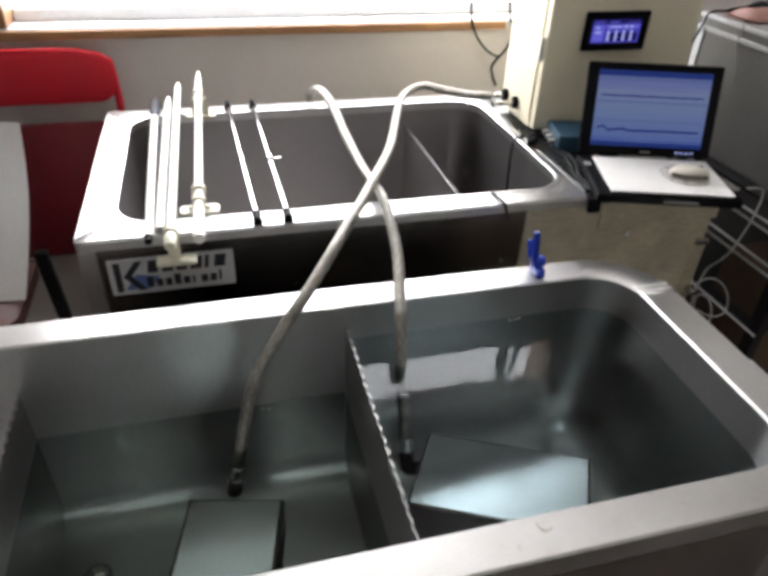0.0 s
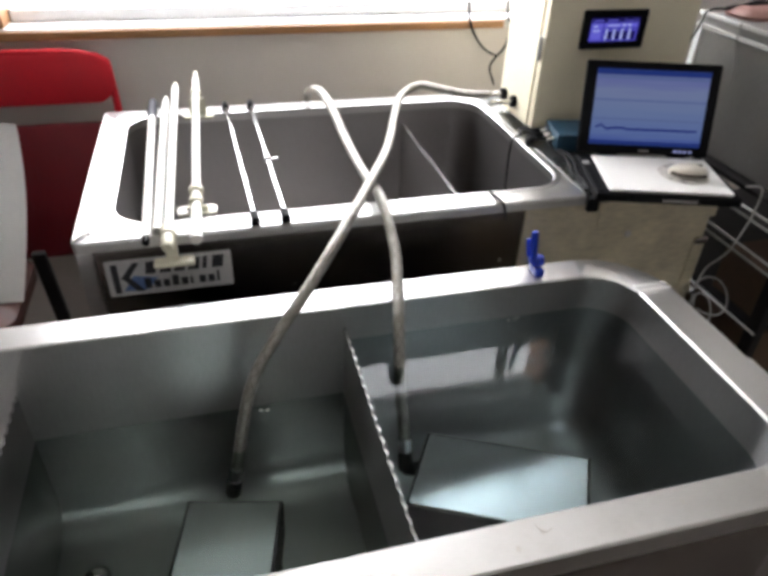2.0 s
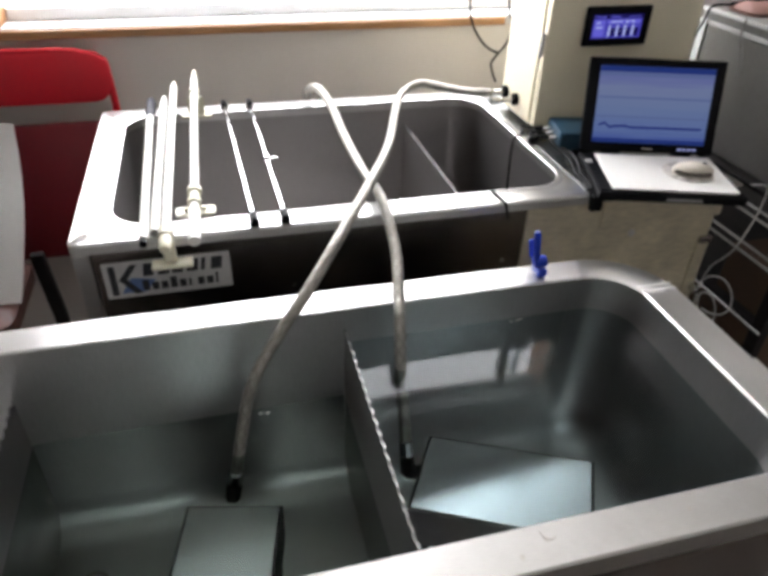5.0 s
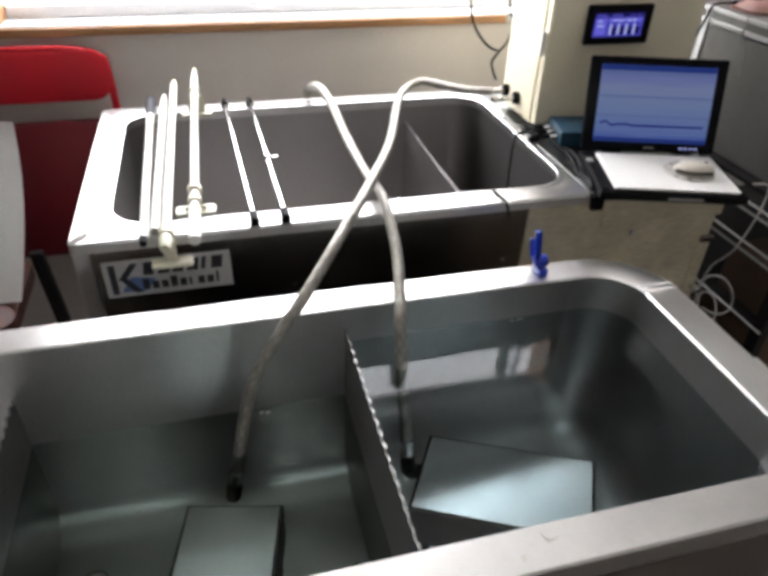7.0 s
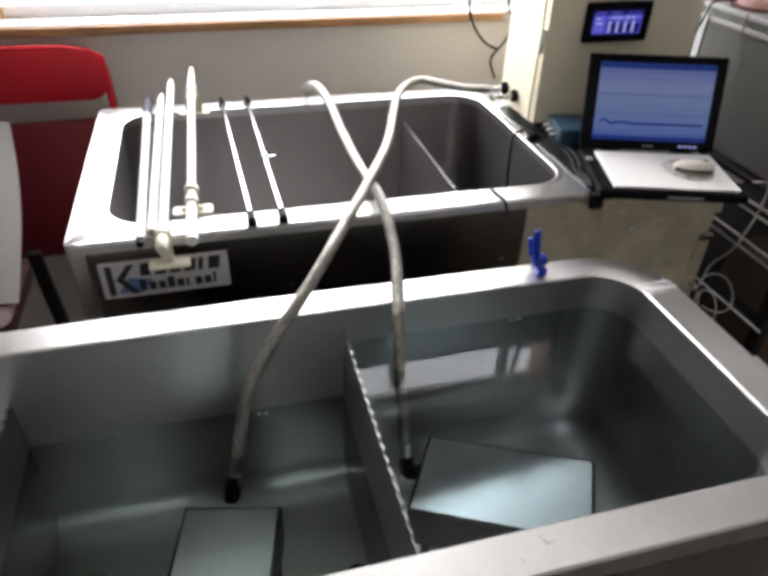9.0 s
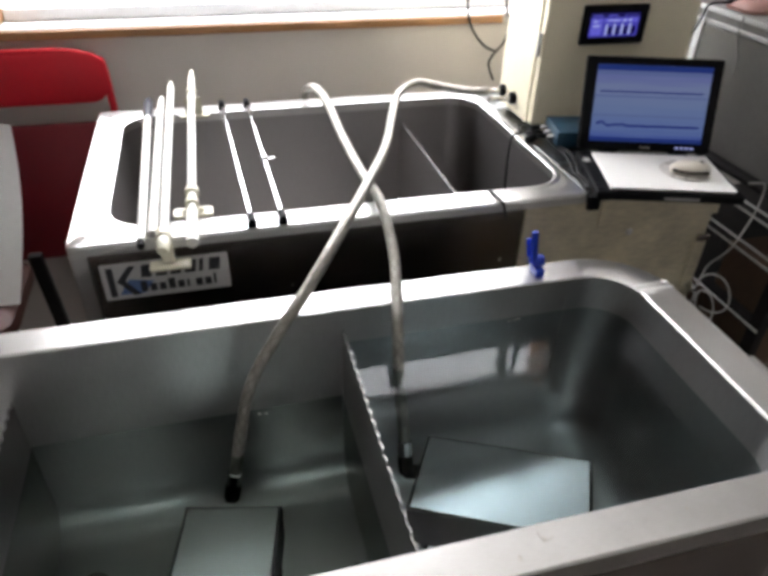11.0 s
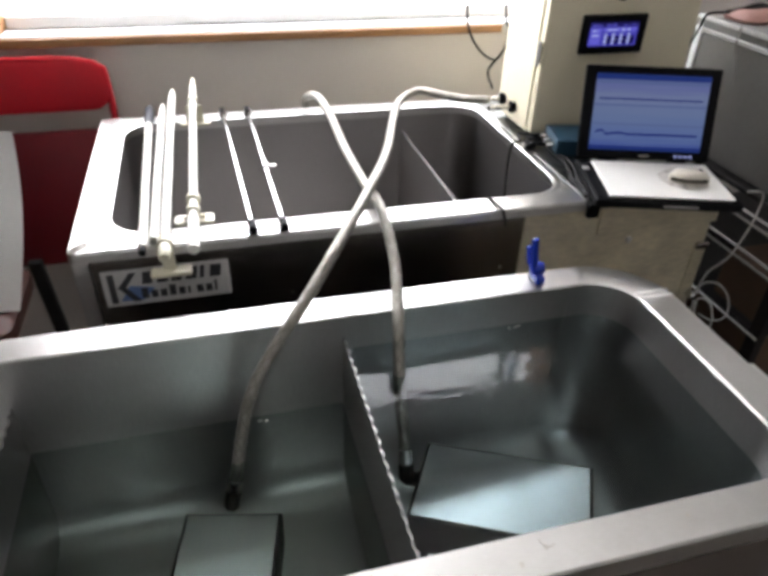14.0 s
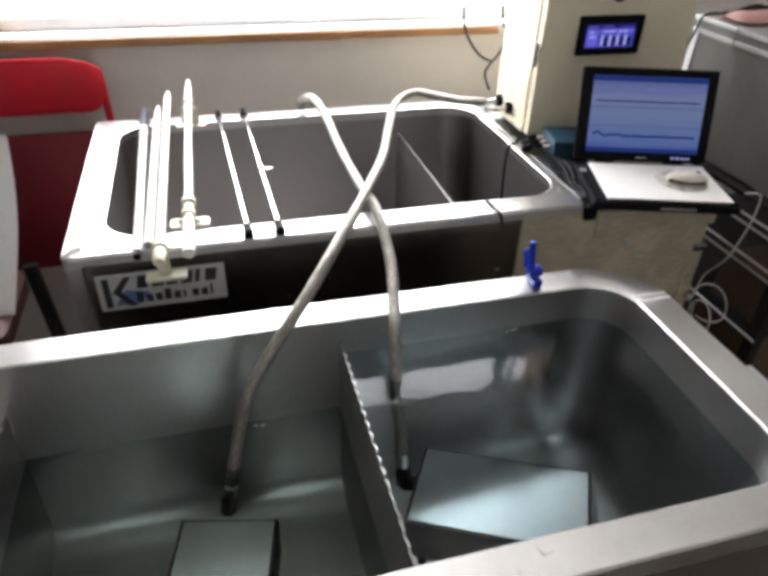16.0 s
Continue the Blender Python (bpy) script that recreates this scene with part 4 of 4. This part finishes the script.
def pad(x0, x1, z0, z1, r, th, m):
    out = [(x, z) for x, z in rr(x0, x1, z0, z1, r, 8)]
    cx, cz = (x0 + x1) / 2, (z0 + z1) / 2
    def lp_(s, y):
        return [(cx + (x - cx) * (1 - s / (x1 - x0)), y, cz + (z - cz) * (1 - s / (z1 - z0))) for x, z in out]
    bm = loft(bm_new(), [lp_(0.012, 0), lp_(0, 0.004), lp_(0, th - 0.004), lp_(0.012, th)], True, True)
    bm.transform(m)
    return bm


part("backrest", pad(-0.262, 0.198, 0.836, 0.966, 0.05, 0.022, lean), RED, ch, "red padded backrest", smooth=True)
part("seat", pad(-0.25, 0.19, 0.40, 0.783, 0.03, 0.03, lean), RED_SEAT, ch, "red padded seat folded upright, shade in its colour", smooth=True)
hoop = [(-0.262, 0.012, 0.006), (-0.262, 0.012, 0.5), (-0.262, 0.012, 0.90), (-0.25, 0.012, 0.94), (-0.205, 0.012, 0.964), (-0.1, 0.012, 0.968), (0.0, 0.012, 0.968), (0.12, 0.012, 0.964), (0.172, 0.012, 0.94),
        (0.193, 0.012, 0.90), (0.203, 0.012, 0.5), (0.205, 0.012, 0.006)]
part("frame_tube", tube(bm_new(), [lean @ v for v in curve(hoop, 6)], 0.010, 10), RED, ch, "red painted tube hoop", smooth=True)
for s in (-0.225, 0.165):
    pts = [lean @ Vector(q) for q in ((s, -0.03, 0.006), (s * 0.98, -0.025, 0.45))]
    part("leg", tube(bm_new(), pts, 0.010, 10), BLACK_METAL, ch, "black leg tube", smooth=True)

# ---- stool with a paper sheet leaning on the chair ----
st = thing("stool", -0.42, 0.48, 0.0, "dark brown cushioned stool with black legs", "stool")
bm = loft(bm_new(), [[(x, y, z) for x, y in rr(-0.62 - e, -0.245 + e, 0.30 - e, 0.62 + e, 0.05, 6)] for z, e in ((0.43, -0.008), (0.436, 0.0), (0.474, 0.0), (0.486, -0.014))], True, True)
part("seat", bm, BROWN, st, "worn brown cushion", smooth=True)
for sx in (-0.60, -0.226):
    for sy in (0.33, 0.60):
        tall = sx > -0.3 and sy > 0.5
        bm = box(sx - 0.017, sx + 0.017, sy - 0.012, sy + 0.012, 0.0, 0.50 if tall else 0.4295, 0.003)
        for v in bm.verts:
            v.co.x += (0.06 * (0.5 - v.co.z) - 0.006) if tall else 0.0
        part("leg", bm, BLACK_METAL, st, "black leg")
bm = bm_new()
loops = []
for i in range(15):
    f = i / 14
    z, y = 0.4875 + 0.335 * f, 0.395 + 0.31 * f + 0.012 * math.sin(f * 3.1)
    edge = -0.232 + 0.010 * f + 0.016 * math.sin(f * 2.6 + 0.2)
    loops.append([(edge - 0.36 * (1 - k / 12), y + 0.006 * math.sin(f * 5 + k * 0.9) - 0.012 * (k / 12) ** 3, z - 0.010 * math.sin(k * 0.35) * (1 - f)) for k in range(13)])
loft(bm, loops, closed=False)
bmesh.ops.solidify(bm, geom=bm.faces[:], thickness=0.003)
solid("paper_sheet", bm, PAPER, "large creased white paper sheet leaning on the red chair", "paper", smooth=True)

# ---- rack with steel box at the right ----
rk = thing("shelf_rack", 1.72, 0.2, 0.0, "black metal shelf rack with bright front rails", "rack")
RX0, RX1, RY0, RY1 = 1.465, 2.05, -0.105, 0.62
for px in (RX0, RX1):
    for py in (RY0, RY1):
        part("post", box(px - 0.013, px + 0.013, py - 0.016, py + 0.016, 0.0, 0.79, 0.002), BLACK_METAL, rk, "black post")
for z in (0.30, 0.485, 0.785):
    part("shelf", box(RX0 + 0.014, RX1 - 0.014, RY0 + 0.017, RY1 - 0.017, z - 0.012, z, 0.002), BLACK_METAL, rk, "dark shelf")
for z in (0.498, 0.648, 0.670, 0.738, 0.758):
    part("rail", tube(bm_new(), [(RX0 - 0.017, RY0 - 0.016, z), (RX0 - 0.017, RY1, z)], 0.0032, 8), RAIL, rk, "bright rail", smooth=True)
    for py in (RY0, RY1):
        part("bracket", box(RX0 - 0.0135, RX0 - 0.0125 + 0.012, py - 0.008, py + 0.008, z - 0.006, z + 0.006, 0.001), BLACK_METAL, rk, "small black bracket")
solid("brown_carton", box(1.505, 1.86, -0.085, 0.10, 0.4855, 0.615, 0.004), CARD, "brown cardboard carton on the rack's middle shelf", "carton", group="rack cartons")
solid("brown_carton", box(1.500, 1.90, -0.08, 0.25, 0.3005, 0.455, 0.004), CARD, "brown cardboard carton on the rack's lower shelf", "carton", group="rack cartons")
solid("white_board", box(1.395, 1.441, -0.40, -0.146, 0.0, 0.45, 0.003), PAPER, "white board standing on the floor beside the rack", "board")
sb = thing("steel_cabinet", 1.78, 0.15, 0.7855, "dull grey sheet-metal cabinet with highlight strips along its top on the rack", "cabinet")
part("body", box(1.508, 2.03, -0.26, 0.436, 0.786, 1.070, 0.006), GREYPAINT, sb, "dull grey metal body")
part("top", box(1.504, 2.034, -0.266, 0.438, 1.0705, 1.1035, 0.004), GREYPAINT, sb, "grey sheet-metal top tray")
# white strips paint the highlights on the top's upper and lower edges
for ez in (1.0765, 1.1045):
    part("edge_strip", box(1.499, 1.5035, -0.27, 0.4425, ez - 0.005, ez + 0.005, 0.0015), SASH, sb, "white strip for the edge's highlight")
    part("edge_strip", box(1.504, 2.03, 0.4385, 0.4425, ez - 0.005, ez + 0.005, 0.0015), SASH, sb, "white strip for the edge's highlight")
part("edge_strip", box(1.503, 1.5075, 0.420, 0.4425, 0.80, 1.0705, 0.0015), SASH, sb, "white corner strip")
part("side_rib", box(1.504, 1.5075, 0.045, 0.058, 0.80, 1.065, 0.001), GREYPAINT, sb, "pressed rib")
solid("white_carton", box(1.62, 1.76, 0.17, 0.285, 1.104, 1.150, 0.003), PAPER, "small white carton on the grey cabinet", "carton")
bm = loft(bm_new(), [[(x + 0.006 * math.sin(9 * y), y, 1.104 + z) for x, y in rr(1.545 + e, 1.715 - e, 0.318 + e, 0.428 - e, 0.03, 6)] for z, e in ((0.0, 0.004), (0.008, 0.0), (0.018, 0.006), (0.026, 0.024))], True, True)
solid("brown_pouch", bm, PINK, "crumpled brownish pouch on the grey cabinet", "pouch", smooth=True)
cable("black_cable", [(1.70, 0.405, 1.121), (1.63, 0.398, 1.137), (1.56, 0.405, 1.118), (1.505, 0.416, 1.1125), (1.492, 0.420, 1.073), (1.483, 0.434, 1.026), (1.476, 0.444, 0.98), (1.472, 0.448, 0.93)], 0.0033, CABLE_BLACK, "black cable hanging over the grey cabinet's edge")
cable("black_cable", [(1.72, 0.20, 1.154), (1.66, 0.30, 1.150), (1.60, 0.37, 1.136), (1.54, 0.40, 1.120)], 0.0045, CABLE_BLACK, "thick black cable lying over the pouch and carton")
cable("grey_cable", [(1.498, 0.287, 1.112), (1.496, 0.286, 1.073), (1.502, 0.281, 1.045), (1.503, 0.268, 1.017), (1.503, 0.264, 0.98)], 0.0017, GREY, "thin grey cord on the grey cabinet's face")
cable("white_cable", [(1.335, -0.05, 0.862), (1.375, -0.045, 0.855), (1.405, -0.03, 0.83), (1.415, -0.02, 0.77), (1.413, -0.01, 0.71), (1.415, 0.005, 0.66), (1.42, 0.03, 0.62), (1.42, 0.055, 0.58), (1.42, 0.065, 0.53), (1.415, 0.06, 0.46)], 0.0022, CABLE_WHITE,
      "white cable hanging from the laptop", "white cables")
cable("white_cable", [(1.385, 0.03, 0.50), (1.39, 0.04, 0.545), (1.405, 0.03, 0.57), (1.42, 0.005, 0.575), (1.43, -0.02, 0.555), (1.43, -0.035, 0.52), (1.42, -0.03, 0.495), (1.405, -0.01, 0.485), (1.39, 0.01, 0.49)], 0.0022, CABLE_WHITE,
      "coiled white cable beside the tank", "white cables")
cable("white_cable", [(1.38, -0.01, 0.46), (1.375, 0.01, 0.50), (1.385, 0.02, 0.53), (1.40, 0.0, 0.53), (1.405, -0.02, 0.50), (1.40, -0.03, 0.46)], 0.0022, CABLE_WHITE, "small loop of white cable beside the tank", "white cables")


# ---- what moves ----
def motions():
    # the full chamber's level bobs by parts of a millimetre; its ripples swell with it
    x, y, z = wh.location
    bob = [(0.0, 0.0), (0.3, 0.00022), (0.6, -0.0001), (0.9, -0.0003), (1.3, -0.0001), (1.7, -0.0003), (2.2, -0.0005), (3.0, -0.0006), (4.0, -0.00062), (6.3, -0.00062), (7.5, -0.0006),
           (9.0, -0.00062), (9.8, -0.0004), (10.5, 0.0), (11.0, -0.0002), (11.4, 0.0001), (11.8, -0.0002), (12.2, 0.0001), (12.6, 0.0004), (12.9, 0.0008), (13.2, 0.0011), (13.5, 0.0007), (13.8, 0.0010),
           (14.1, 0.0006), (14.4, 0.0009), (14.7, 0.0004), (15.0, 0.0007), (15.3, 0.0002), (15.6, 0.0004), (16.0, 0.0002)]
    walk(wh, [(t, pose(x, y, z + dz)) for t, dz in bob])
    walk(tr_low, [(t, pose(0, 0, dz)) for t, dz in ((0.0, 0.0), (1.0, 0.0008), (2.0, -0.0004), (3.5, -0.0018), (6.5, 0.0003), (8.0, 0.001), (11.5, -0.0006), (13.0, 0.0006), (14.5, -0.0005), (16.0, 0.0))])
    walk(tr_high, [(t, pose(0, 0, dz)) for t, dz in ((0.0, 0.0), (1.5, -0.012), (3.0, -0.018), (6.5, -0.010), (8.0, -0.013), (9.0, -0.006), (11.5, -0.002), (12.5, 0.0), (14.0, 0.001), (16.0, 0.0))])


motions()
